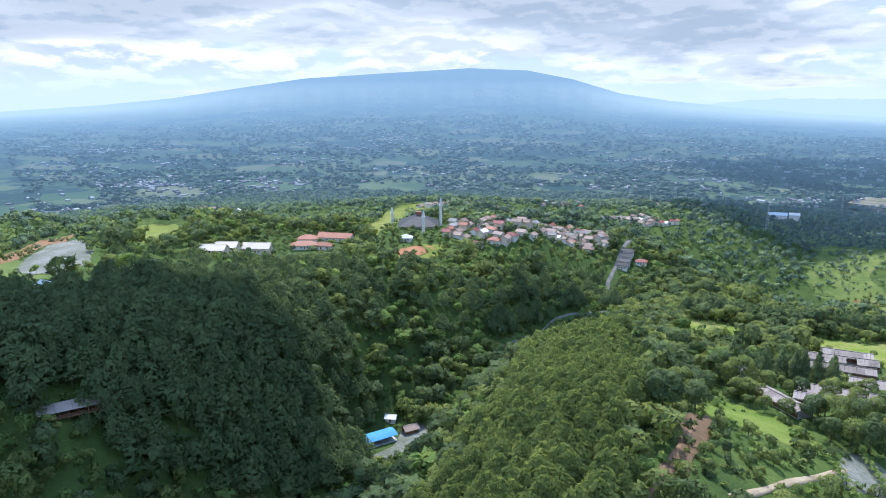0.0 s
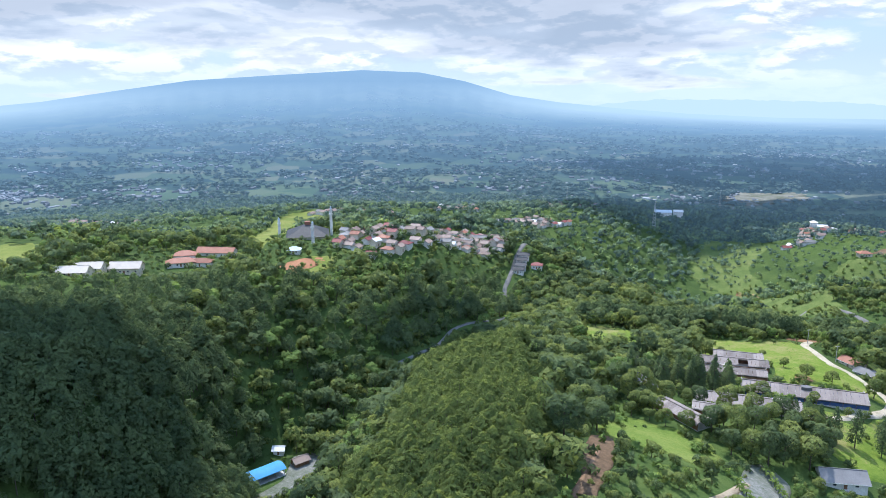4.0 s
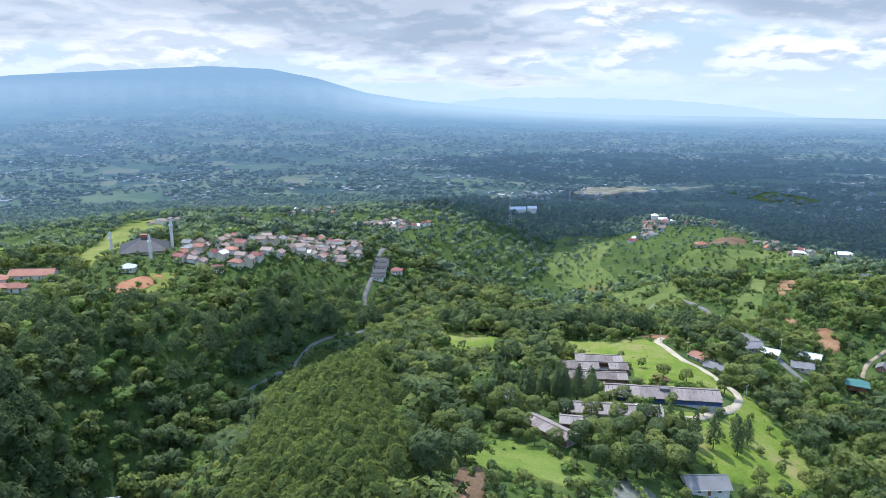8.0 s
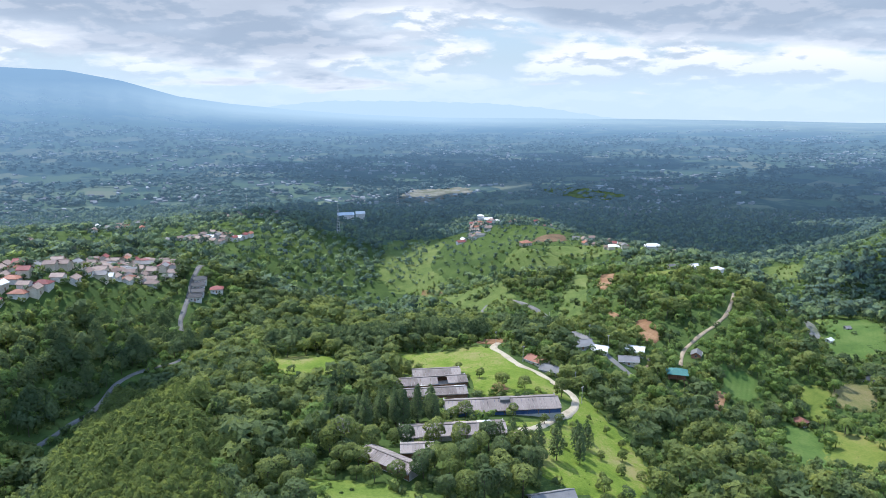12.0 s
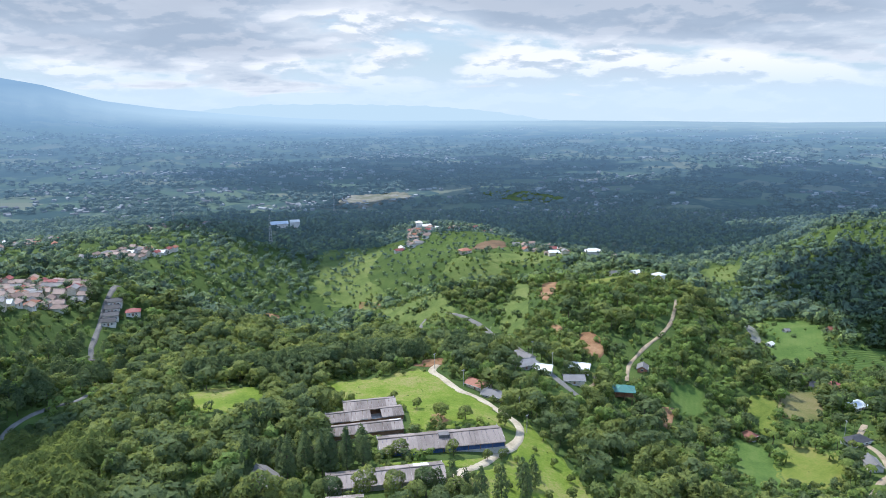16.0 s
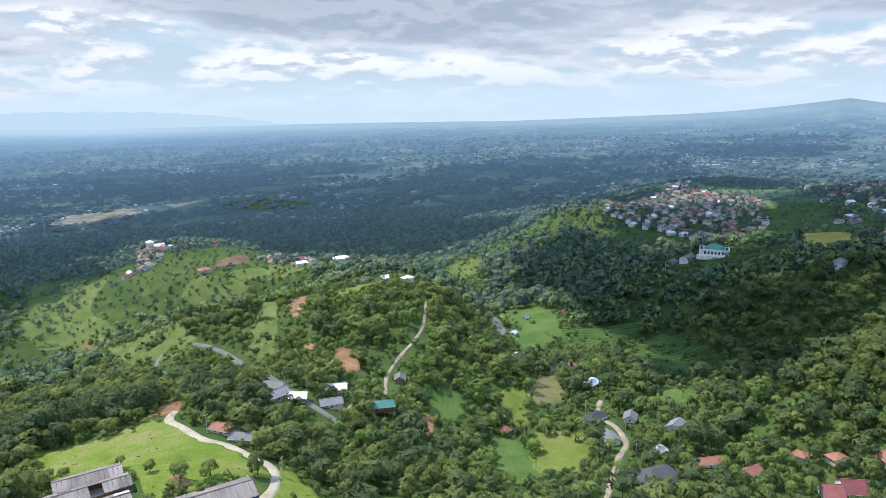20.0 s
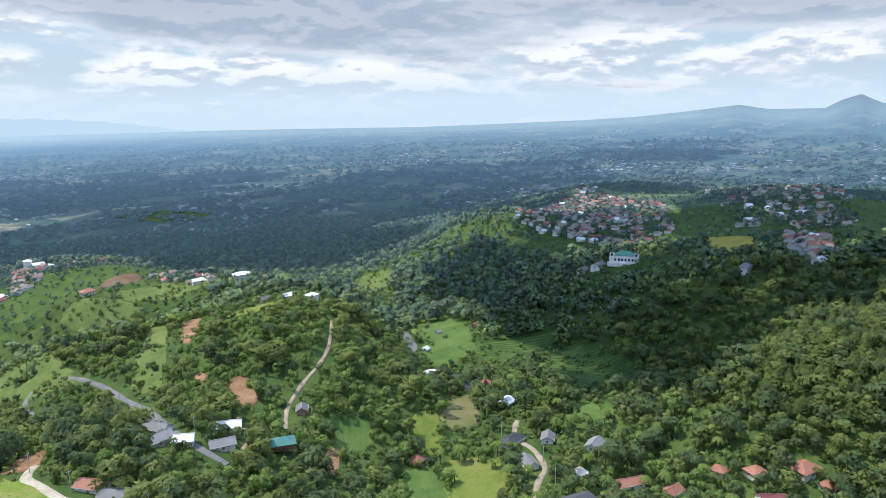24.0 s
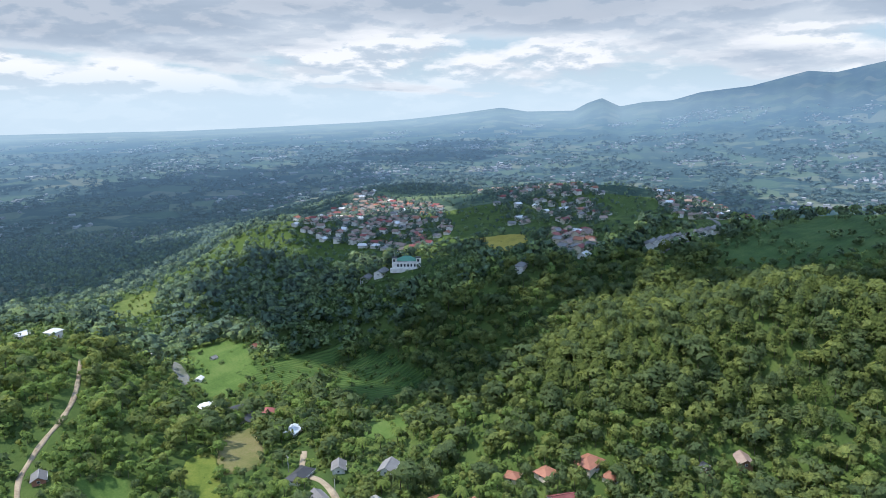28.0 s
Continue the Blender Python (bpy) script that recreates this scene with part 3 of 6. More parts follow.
# villages: outline and number of houses
VILLAGES = [
    ("east village", [(595, 545), (675, 555), (782, 642), (842, 802), (740, 830), (621, 739), (603, 678), (604, 623)], 170, 0.6),
    ("upper village", [(700, 500), (663, 385), (760, 410), (870, 467), (1050, 650), (1000, 720), (850, 620)], 80, 0.4),
    ("terrace village", [(760, 345), (690, 270), (800, 270), (1000, 345), (1060, 410), (920, 420)], 85, 0.4),
    ("hamlet", [(626, 419), (633, 384), (552, 346), (547, 367)], 26, 0.3),
    ("west village", [(-263, 484), (-228, 483), (-209, 501), (-194, 525), (-182, 574), (-160, 612), (-190, 700), (-251, 690), (-245, 560), (-270, 522)], 120, 0.6),
    ("hill hamlet", [(-428, 726), (-359, 774), (-345, 791), (-403, 725)], 26, 0.6),
    ("wood hamlet", [(-223, 799), (-184, 857), (-138, 875), (-174, 816)], 18, 0.6),
    ("north village", [(-314, 848), (-264, 885), (-300, 1080), (-400, 1050)], 45, 0.5),
    ("crest cluster", [(96, 926), (118, 962), (130, 1038), (162, 1030), (140, 950), (110, 915)], 22, 0.6),
    ("crest row", [(152, 945), (158, 1010), (272, 1170), (296, 1150), (200, 960)], 16, 0.5),
    ("ridge hamlet", [(229, 868), (262, 895), (288, 832), (256, 778), (236, 806)], 17, 0.4),
    ("valley houses", [(-197, 937), (-110, 1050), (-130, 1150), (-240, 1080)], 24, 0.4),
    ("left hamlet", [(-880, 660), (-700, 640), (-596, 652), (-860, 780)], 30, 0.6),
]


def near_built(p):
    hit = np.zeros(len(p), bool)
    for x, y, r in BUILT:
        hit |= (p[:, 0] - x) ** 2 + (p[:, 1] - y) ** 2 < r * r
    return hit


def open_land(p):
    hit = near_built(p)
    for _, width, _, line, _ in ROADS:
        hit |= near_line(p, line, width / 2 + 2.0)
    for _, _, poly, _ in FIELDS:
        hit |= inside(p, poly)
    return hit


def kept_low(p):
    """Where trees are kept low along the camera's sight lines, so that what lies behind them shows."""
    away = p - np.array((15.0, 90.0))
    away /= np.linalg.norm(away, axis=1)[:, None]
    hit = np.zeros(len(p), bool)
    for cx, cy, rx, ry in ((-290, 497, 45, 40), (-258, 440, 30, 40), (-215, 555, 60, 80), (-325, 385, 36, 60), (520, 470, 30, 30), (185, 880, 125, 110), (255, 620, 40, 50)):
        hit |= ((p[:, 0] - cx) / rx) ** 2 + ((p[:, 1] - cy) / ry) ** 2 < 1
    for k in (8, 18, 30, 44):
        q = p + away * k
        if k < 20:
            hit |= near_built(q)
        for _, _, poly, _ in FIELDS:
            hit |= inside(q, poly)
        for _, width, _, line, _ in ROADS[:6]:
            if k < 25:
                hit |= near_line(q, line, width / 2 + 2)
    return hit


def thin_wood(p):
    """How thick the wood stands at p, 0 to 1: gardens and scrub are thin."""
    x, y = p[:, 0], p[:, 1]
    t = np.ones(len(p))
    for cx, cy, rx, ry, k in ((185, 545, 95, 140, 0.62), (255, 370, 70, 85, 0.78), (75, 330, 50, 70, 0.75), (10, 215, 40, 45, 0.7),
                              (330, 560, 80, 70, 0.7), (60, 690, 110, 110, 0.8), (200, 720, 120, 90, 0.75), (-250, 560, 90, 90, 0.8),
                              (-200, 700, 110, 110, 0.75),  (-320, 260, 70, 80, 0.6), (640, 640, 150, 140, 0.6), (860, 580, 280, 250, 0.55),
                              (700, 320, 120, 120, 0.35), (-500, 560, 200, 180, 0.5), (200, 950, 180, 120, 0.65), (-330, 1000, 320, 230, 0.75), (-720, 820, 300, 300, 0.7), (0, 1000, 160, 200, 0.85)):
        d = ((x - cx) / rx) ** 2 + ((y - cy) / ry) ** 2
        t = np.minimum(t, 1 - (1 - k) * np.exp(-d ** 2))
    wave = np.sin(x / 17 + 2 * np.sin(y / 29)) * np.sin(y / 21 + 1.5 * np.sin(x / 33))
    return np.clip(t + np.where(t < 0.9, 0.25, 0.08) * wave, 0.05, 1)


# ---- roads and fields ----
def field_material(name, a, b, c, rows=0.0, angle=0.0, depth=0.4):
    m, n, s = material(name, 0.9, 0.1)
    p = place(n)
    big, small = n.noise(p, 0.05, 5.0, 0.65), n.noise(p, 0.9, 4.0, 0.7)
    f = n.math("ADD", n.math("MULTIPLY", big, 0.6), n.math("MULTIPLY", small, 0.4))
    col = n.ramp(f, [(0.36, a), (0.5, b), (0.62, c)])
    if rows:
        turn = n.add("ShaderNodeMapping")
        turn.inputs["Rotation"].default_value = (0, 0, radians(angle))
        n.join(p, turn.inputs[0])
        w = n.add("ShaderNodeTexWave")
        n.join(turn.outputs[0], w.inputs["Vector"])
        w.inputs["Scale"].default_value, w.inputs["Distortion"].default_value = rows, 6.0
        w.inputs["Detail"].default_value, w.inputs["Detail Scale"].default_value = 2.0, 0.4
        col = n.mix(n.math("MULTIPLY", w.outputs["Fac"], 0.6 if name == "terrace" else 0.07), col, a)
        bump(n, s, w.outputs["Fac"], 0.7, depth if name == "terrace" else depth * 0.25)
    else:
        bump(n, s, small, 0.8, depth)
    n.join(col, s.inputs["Base Color"])
    return m


FIELD_LOOK = {
    "grass": field_material("meadow grass", (0.068, 0.116, 0.016), (0.125, 0.175, 0.025), (0.215, 0.195, 0.080)),
    "rice": field_material("rice field", (0.044, 0.084, 0.020), (0.072, 0.120, 0.028), (0.104, 0.145, 0.042), 0.10, 30),
    "yellow": field_material("ripe field", (0.075, 0.110, 0.020), (0.125, 0.155, 0.030), (0.170, 0.165, 0.050), 0.08, 60),
    "scrub": field_material("scrub slope", (0.058, 0.090, 0.024), (0.098, 0.134, 0.036), (0.142, 0.164, 0.056)),
    "lime": field_material("overgrown grass", (0.070, 0.118, 0.020), (0.115, 0.165, 0.030), (0.165, 0.200, 0.050), 0.0, 0, 0.8),
    "golden": field_material("golden ripe rice", (0.175, 0.150, 0.030), (0.270, 0.220, 0.040), (0.330, 0.270, 0.070), 0.06, 60),
    "stubble": field_material("stubble", (0.080, 0.100, 0.030), (0.135, 0.130, 0.050), (0.170, 0.150, 0.075)),
    "terrace": field_material("terrace", (0.030, 0.060, 0.016), (0.064, 0.108, 0.026), (0.096, 0.136, 0.038), 0.09, 115, 1.2),
    "soil": field_material("red soil", (0.120, 0.070, 0.038), (0.210, 0.118, 0.062), (0.300, 0.195, 0.115), 0.0, 0, 0.25),
    "pasture": field_material("dry pasture", (0.095, 0.125, 0.026), (0.150, 0.175, 0.040), (0.200, 0.195, 0.065)),
    "tea": field_material("dark green slope", (0.026, 0.054, 0.018), (0.048, 0.086, 0.026), (0.074, 0.108, 0.034), 0.06, 115, 0.8),
    "earth": field_material("brown earth", (0.075, 0.052, 0.032), (0.130, 0.086, 0.052), (0.180, 0.125, 0.080)),
    "clay": field_material("red clay pitch", (0.210, 0.092, 0.046), (0.265, 0.125, 0.065), (0.310, 0.165, 0.095), 0.0, 0, 0.1),
    "grey": field_material("plastic and concrete", (0.065, 0.085, 0.048), (0.140, 0.145, 0.122), (0.240, 0.235, 0.220), 0.05, 40, 0.2),
}
ROAD_LOOK = {
    "cream": varied("pale lane", (0.25, 0.215, 0.15), (0.42, 0.37, 0.28), 0.15, relief=0.05),
    "grey": varied("worn asphalt", (0.095, 0.095, 0.09), (0.175, 0.17, 0.158), 0.12, relief=0.04),
    "track": varied("pale dirt track", (0.17, 0.13, 0.085), (0.32, 0.265, 0.185), 0.15, relief=0.06),
    "soil": varied("red track", (0.13, 0.08, 0.045), (0.24, 0.15, 0.09), 0.2, relief=0.08),
}


def resample(line, step, closed=False):
    pts = [Vector(p) for p in (line + line[:1] if closed else line)]
    out = []
    n = len(pts) - 1
    for i in range(n):
        p1, p2 = pts[i], pts[i + 1]
        p0 = pts[i - 1] if i else (pts[-2] if closed else p1)
        p3 = pts[i + 2] if i + 2 <= n else (pts[1] if closed else p2)
        k = max(2, int((p2 - p1).length / step))
        for j in range(k):
            t = j / k
            out.append(0.5 * ((2 * p1) + (p2 - p0) * t + (2 * p0 - 5 * p1 + 4 * p2 - p3) * t * t + (3 * p1 - p0 - 3 * p2 + p3) * t ** 3))
    if not closed:
        out.append(pts[-1])
    return np.array([tuple(p) for p in out])


def lay_road(name, width, look_, line, label):
    c = resample(line, 3.0)
    d = np.gradient(c, axis=0)
    d /= np.linalg.norm(d, axis=1)[:, None] + 1e-9
    side = np.c_[-d[:, 1], d[:, 0]]
    w = width / 2 * (1 + 0.12 * np.sin(np.arange(len(c)) * 0.9))[:, None]
    cols = []
    for k, up in ((-1.25, -0.5), (-1.0, 0.30), (-0.33, 0.36), (0.33, 0.36), (1.0, 0.30), (1.25, -0.5)):
        q = c + side * w * k
        cols.append(np.c_[q, land(c[:, 0], c[:, 1]) * 0.6 + land(q[:, 0], q[:, 1]) * 0.4 + up])
    v = np.stack(cols, 1)
    m, k = v.shape[:2]
    i, j = np.meshgrid(np.arange(m - 1), np.arange(k - 1), indexing="ij")
    a = (i * k + j).ravel()
    f = np.c_[a, a + k, a + k + 1, a + 1][:, ::-1]
    tagged(mesh_object(name, v.reshape(-1, 3), f, ROAD_LOOK[look_], smooth=True), label, name, kind="structure")


def lay_field(name, look_, poly, label):
    edge = resample(poly, 3.0, True)
    mid = edge.mean(0)
    k = len(edge)
    wob = 1 + 0.05 * np.sin(np.arange(k) * 1.7) + 0.04 * np.sin(np.arange(k) * 0.61 + 1)
    edge = mid + (edge - mid) * wob[:, None]
    span = np.linalg.norm(edge - mid, axis=1).max()
    n = max(6, int(span / 4))
    steps = np.r_[np.linspace(0.02, 1.0, n), 1.02]
    v = mid + (edge - mid)[None] * steps[:, None, None]
    z = land(v[..., 0], v[..., 1]) + 0.28 + 0.8 * np.clip((np.hypot(v[..., 0], v[..., 1]) - 1000) / 200, 0, 4)
    z[-1] -= 0.8
    v = np.concatenate([v, z[..., None]], -1)
    i, j = np.meshgrid(np.arange(n), np.arange(k), indexing="ij")
    a, b = (i * k + j).ravel(), (i * k + (j + 1) % k).ravel()
    f = np.c_[a, b, b + k, a + k]
    ob = mesh_object(name, v.reshape(-1, 3), f, FIELD_LOOK[look_], smooth=True)
    tagged(ob, label, name.replace("_", " "), kind="structure")


for row in ROADS:
    lay_road(*row)
for row in FIELDS:
    lay_field(*row)


# ---- building kit ----
def roof_material(name, a, b, rib=1.2, angle=0.0, rough=0.6):
    m, n, s = material(name, rough, 0.12)
    g = n.add("ShaderNodeNewGeometry")
    o = n.add("ShaderNodeObjectInfo").outputs["Random"]
    p = g.outputs["Position"]
    f = n.math("ADD", n.math("MULTIPLY", n.noise(p, 0.25, 5.0, 0.65), 0.5), n.math("MULTIPLY", n.noise(p, 2.5, 4.0, 0.7), 0.3))
    f = n.math("ADD", f, n.math("MULTIPLY", o, 0.35))
    n.join(n.ramp(f, [(0.35, a), (0.8, b)]), s.inputs["Base Color"])
    bump(n, s, n.noise(p, 3.0, 3.0, 0.6), 0.5, 0.08)
    return m


ROOF = {
    "tile": roof_material("terracotta tiles", (0.18, 0.075, 0.05), (0.33, 0.155, 0.105)),
    "maroon": roof_material("maroon tiles", (0.14, 0.045, 0.045), (0.27, 0.10, 0.09)),
    "brown": roof_material("brown tiles", (0.14, 0.10, 0.085), (0.30, 0.23, 0.19)),
    "grey": roof_material("grey sheet roof", (0.11, 0.108, 0.106), (0.23, 0.225, 0.22)),
    "dark": roof_material("dark slate roof", (0.035, 0.038, 0.042), (0.085, 0.088, 0.092)),
    "white": roof_material("white metal roof", (0.46, 0.46, 0.46), (0.70, 0.70, 0.68)),
    "teal": roof_material("teal metal roof", (0.055, 0.155, 0.14), (0.11, 0.235, 0.21)),
    "blue": roof_material("blue sheet roof", (0.035, 0.17, 0.36), (0.07, 0.27, 0.50)),
    "pale": roof_material("pale blue roof", (0.35, 0.42, 0.48), (0.55, 0.60, 0.64)),
    "green": roof_material("green roof", (0.07, 0.20, 0.14), (0.14, 0.30, 0.21)),
    "cream": roof_material("cream roof", (0.42, 0.37, 0.31), (0.60, 0.54, 0.46)),
    "shed": roof_material("weathered corrugated sheet", (0.125, 0.104, 0.092), (0.290, 0.250, 0.225)),
}
WALL = {
    "white": varied("white wall", (0.52, 0.50, 0.46), (0.74, 0.73, 0.70), 0.5),
    "cream": varied("cream wall", (0.48, 0.42, 0.32), (0.66, 0.60, 0.49), 0.5),
    "grey": varied("grey block wall", (0.24, 0.23, 0.22), (0.40, 0.39, 0.37), 0.5),
    "wood": varied("brown boards", (0.13, 0.07, 0.04), (0.26, 0.15, 0.09), 0.8),
    "blue": varied("blue tarpaulin", (0.03, 0.06, 0.16), (0.06, 0.11, 0.26), 0.6),
    "brick": varied("red brick wall", (0.26, 0.12, 0.08), (0.40, 0.20, 0.13), 0.6),
    "concrete": varied("concrete", (0.30, 0.30, 0.29), (0.46, 0.45, 0.43), 0.4),
}
GLASS, _n, _b = material("dark window glass", 0.1, 0.5)
_b.inputs["Base Color"].default_value = (0.03, 0.04, 0.05, 1)
WATER, _n, _b = material("pool water", 0.08, 0.5)
_b.inputs["Base Color"].default_value = (0.10, 0.42, 0.48, 1)
METAL = varied("galvanised steel", (0.35, 0.35, 0.36), (0.5, 0.5, 0.5), 2.0, 0.45, 0.5)


def box(bm, x0, x1, y0, y1, z0, z1):
    v = [bm.verts.new(p) for p in ((x0, y0, z0), (x1, y0, z0), (x1, y1, z0), (x0, y1, z0), (x0, y0, z1), (x1, y0, z1), (x1, y1, z1), (x0, y1, z1))]
    for f in ((3, 2, 1, 0), (4, 5, 6, 7), (0, 1, 5, 4), (1, 2, 6, 5), (2, 3, 7, 6), (3, 0, 4, 7)):
        bm.faces.new([v[i] for i in f])


def slab(bm, quad, thick):
    """A plate under four corners."""
    top = [bm.verts.new(p) for p in quad]
    low = [bm.verts.new((p[0], p[1], p[2] - thick)) for p in quad]
    bm.faces.new(top)
    bm.faces.new(low[::-1])
    k = len(quad)
    for i in range(k):
        bm.faces.new((top[i], low[i], low[(i + 1) % k], top[(i + 1) % k]))


def part(name, bm, mat, parent, label=""):
    """Links a bmesh as one mesh object under a thing or a part."""
    me = bpy.data.meshes.new(name)
    bmesh.ops.recalc_face_normals(bm, faces=bm.faces)
    bm.to_mesh(me)
    bm.free()
    me.materials.append(mat)
    ob = new(name, me)
    ob.parent = parent
    return tagged(ob, label)


def boxed(name, b, mat, parent, label=""):
    bm = bmesh.new()
    box(bm, *b)
    return part(name, bm, mat, parent, label)


def walls(ln, wd, h, rise_, mat, parent, low=-3.0):
    """Four walls of 0.2 m with gable ends, open inside."""
    bm = bmesh.new()
    x, y, t = ln / 2, wd / 2, 0.2
    box(bm, -x, x, -y, -y + t, low, h)
    box(bm, -x, x, y - t, y, low, h)
    for s in (-1, 1):
        box(bm, min(s * x, s * (x - t)), max(s * x, s * (x - t)), -y + t, y - t, low, h)
        if rise_:
            a = [bm.verts.new((s * (x - k), q, r)) for k in (0, t) for q, r in ((-y, h), (y, h), (0, h + rise_))]
            bm.faces.new(a[:3])
            bm.faces.new(a[3:][::-1])
            for i, j in ((0, 1), (1, 2), (2, 0)):
                bm.faces.new((a[i], a[j], a[j + 3], a[i + 3]))
    return part("wall", bm, mat, parent)


def gable(ln, wd, h, rise_, over, mat, parent):
    for s in (-1, 1):
        bm = bmesh.new()
        x, y = ln / 2 + over, (wd / 2 + over) * s
        drop = h - over * rise_ / (wd / 2)
        slab(bm, [(-x, 0, h + rise_ + 0.15), (x, 0, h + rise_ + 0.15), (x, y, drop + 0.15), (-x, y, drop + 0.15)], 0.16)
        part("roof_slope", bm, mat, parent)
    boxed("ridge_cap", (-ln / 2 - over, ln / 2 + over, -0.2, 0.2, h + rise_ + 0.06, h + rise_ + 0.24), mat, parent)


def hip(ln, wd, h, rise_, over, mat, parent):
    bm = bmesh.new()
    x, y, r = ln / 2 + over, wd / 2 + over, max(0.3, (ln - wd) / 2)
    e = [bm.verts.new(p) for p in ((-x, -y, h - 0.1), (x, -y, h - 0.1), (x, y, h - 0.1), (-x, y, h - 0.1))]
    l = [bm.verts.new(p) for p in ((-x, -y, h - 0.3), (x, -y, h - 0.3), (x, y, h - 0.3), (-x, y, h - 0.3))]
    t = [bm.verts.new((-r, 0, h + rise_)), bm.verts.new((r, 0, h + rise_))]
    for f in ((e[0], e[1], t[1], t[0]), (e[1], e[2], t[1]), (e[2], e[3], t[0], t[1]), (e[3], e[0], t[0]), l[::-1],
              (l[0], l[1], e[1], e[0]), (l[1], l[2], e[2], e[1]), (l[2], l[3], e[3], e[2]), (l[3], l[0], e[0], e[3])):
        bm.faces.new(f)
    part("roof", bm, mat, parent)


def window(x, y, z, w, h, facing, parent):
    """A framed window on a long (0) or short (1) wall; x, y is its middle on the wall's face."""
    def b(a0, a1, d0, d1, z0, z1):
        return (x + a0, x + a1, y + d0, y + d1, z0, z1) if facing == 0 else (x + d0, x + d1, y + a0, y + a1, z0, z1)
    f = boxed("window", b(-w / 2, w / 2, -0.06, 0.06, z, z + h), WALL["white"], parent)
    boxed("pane", b(-w / 2 + 0.12, w / 2 - 0.12, -0.09, 0.09, z + 0.12, z + h - 0.12), GLASS, f)


def house(ln, wd, h, roof, wall, style="gable", rise_=None, detail=2, over=0.7):
    """A house about its own origin; detail 0: walls, roof and door alone, 2: windows, steps and porch posts too."""
    e = new("house")
    rise_ = rise_ or wd * 0.28
    walls(ln, wd, h, rise_ if style == "gable" else 0, WALL[wall], e)
    (gable if style == "gable" else hip)(ln, wd, h, rise_, over, ROOF[roof], e)
    d = boxed("door", (-0.5, 0.5, -wd / 2 - 0.05, -wd / 2 + 0.05, 0, 2.05), WALL["wood"], e)
    if detail:
        for s in (-1, 1):
            for k in range(max(1, int(ln / 4.5))):
                x = -ln / 2 + (k + 0.5) * ln / max(1, int(ln / 4.5))
                if abs(x) > 1.3 or s > 0:
                    window(x, s * wd / 2, 0.9, 1.3, 1.2, 0, e)
            window(s * ln / 2, 0, 0.9, 1.2, 1.2, 1, e)
    if detail > 1:
        boxed("door_handle", (0.32, 0.40, -wd / 2 - 0.12, -wd / 2 - 0.05, 0.95, 1.05), METAL, d)
        boxed("step", (-1.2, 1.2, -wd / 2 - 1.0, -wd / 2 - 0.06, -2.5, -0.02), WALL["concrete"], e)
        boxed("fascia", (-ln / 2 - over, ln / 2 + over, -wd / 2 - over - 0.03, -wd / 2 - over + 0.03, h - over * rise_ / (wd / 2) - 0.12 if style == "gable" else h - 0.34, h - over * rise_ / (wd / 2) + 0.16 if style == "gable" else h - 0.12), WALL["white"], e)
    return e


def at(x, y, turn=0.0, up=0.0):
    return pose(x, y, float(land(x, y)) + up, 0, 0, turn)


def put(ob, x, y, turn, label, category="house", group="", room=None, up=0.0):
    ob.matrix_basis = at(x, y, turn, up)
    BUILT.append((x, y, room or 8))
    return tagged(ob, label, category, group)


# ---- farm sheds ----
def long_shed(ln, wd, h, bays, vent=False, tarp="blue", skip=()):
    """An open livestock shed: posts, low tarpaulins, a roof of sheet panels on both slopes."""
    e = new("farm_shed")
    x, y, rise_ = ln / 2, wd / 2, wd * 0.17
    boxed("floor_slab", (-x, x, -y, y, -2.5, 0.25), WALL["concrete"], e)
    for s in (-1, 1):
        boxed("tarpaulin", (-x + 0.3, x - 0.3, min(s * y, s * (y - 0.15)), max(s * y, s * (y - 0.15)), 0.25, 1.7), WALL[tarp], e)
        boxed("end_wall", (min(s * x, s * (x - 0.2)), max(s * x, s * (x - 0.2)), -y + 0.2, y - 0.2, 0.25, h + rise_ * 0.45), WALL["grey"], e)
    step = ln / bays
    for i in range(bays + 1):
        for s in (-1, 1):
            px = -x + 0.1 + i * (ln - 0.2) / bays
            boxed("post", (px - 0.09, px + 0.09, s * y - 0.09, s * y + 0.09, 0, h), WALL["wood"], e)
    g = random.Random(int(ln * 10))
    for i in range(bays):
        for s in (-1, 1):
            if (i, s) in skip:
                continue
            lift, bm = g.uniform(0, 0.10), bmesh.new()
            a, b = -x - 0.15 + i * step, -x + 0.15 + (i + 1) * step
            ridges = 3
            for k in range(ridges):
                u, w = a + (b - a) * k / ridges, a + (b - a) * (k + 0.94) / ridges
                slab(bm, [(u, 0.02 * s, h + rise_ + lift), (w, 0.02 * s, h + rise_ + lift + 0.05), (w, s * (y + 0.9), h - 0.25 + lift + 0.05), (u, s * (y + 0.9), h - 0.25 + lift)], 0.06)
            part("roof_panel", bm, ROOF["white" if ln > 25 and g.random() < 0.04 else "shed"], e)
    boxed("ridge_cap", (-x, x, -0.25, 0.25, h + rise_ + 0.02, h + rise_ + 0.26), ROOF["shed"], e)
    if vent:
        v = new("roof_vent")
        v.parent = e
        bm = bmesh.new()
        box(bm, -1, 3.0, -2.4, 0.4, h + rise_ - 0.9, h + rise_ + 0.5)
        part("vent_body", bm, ROOF["grey"], v)
    return e


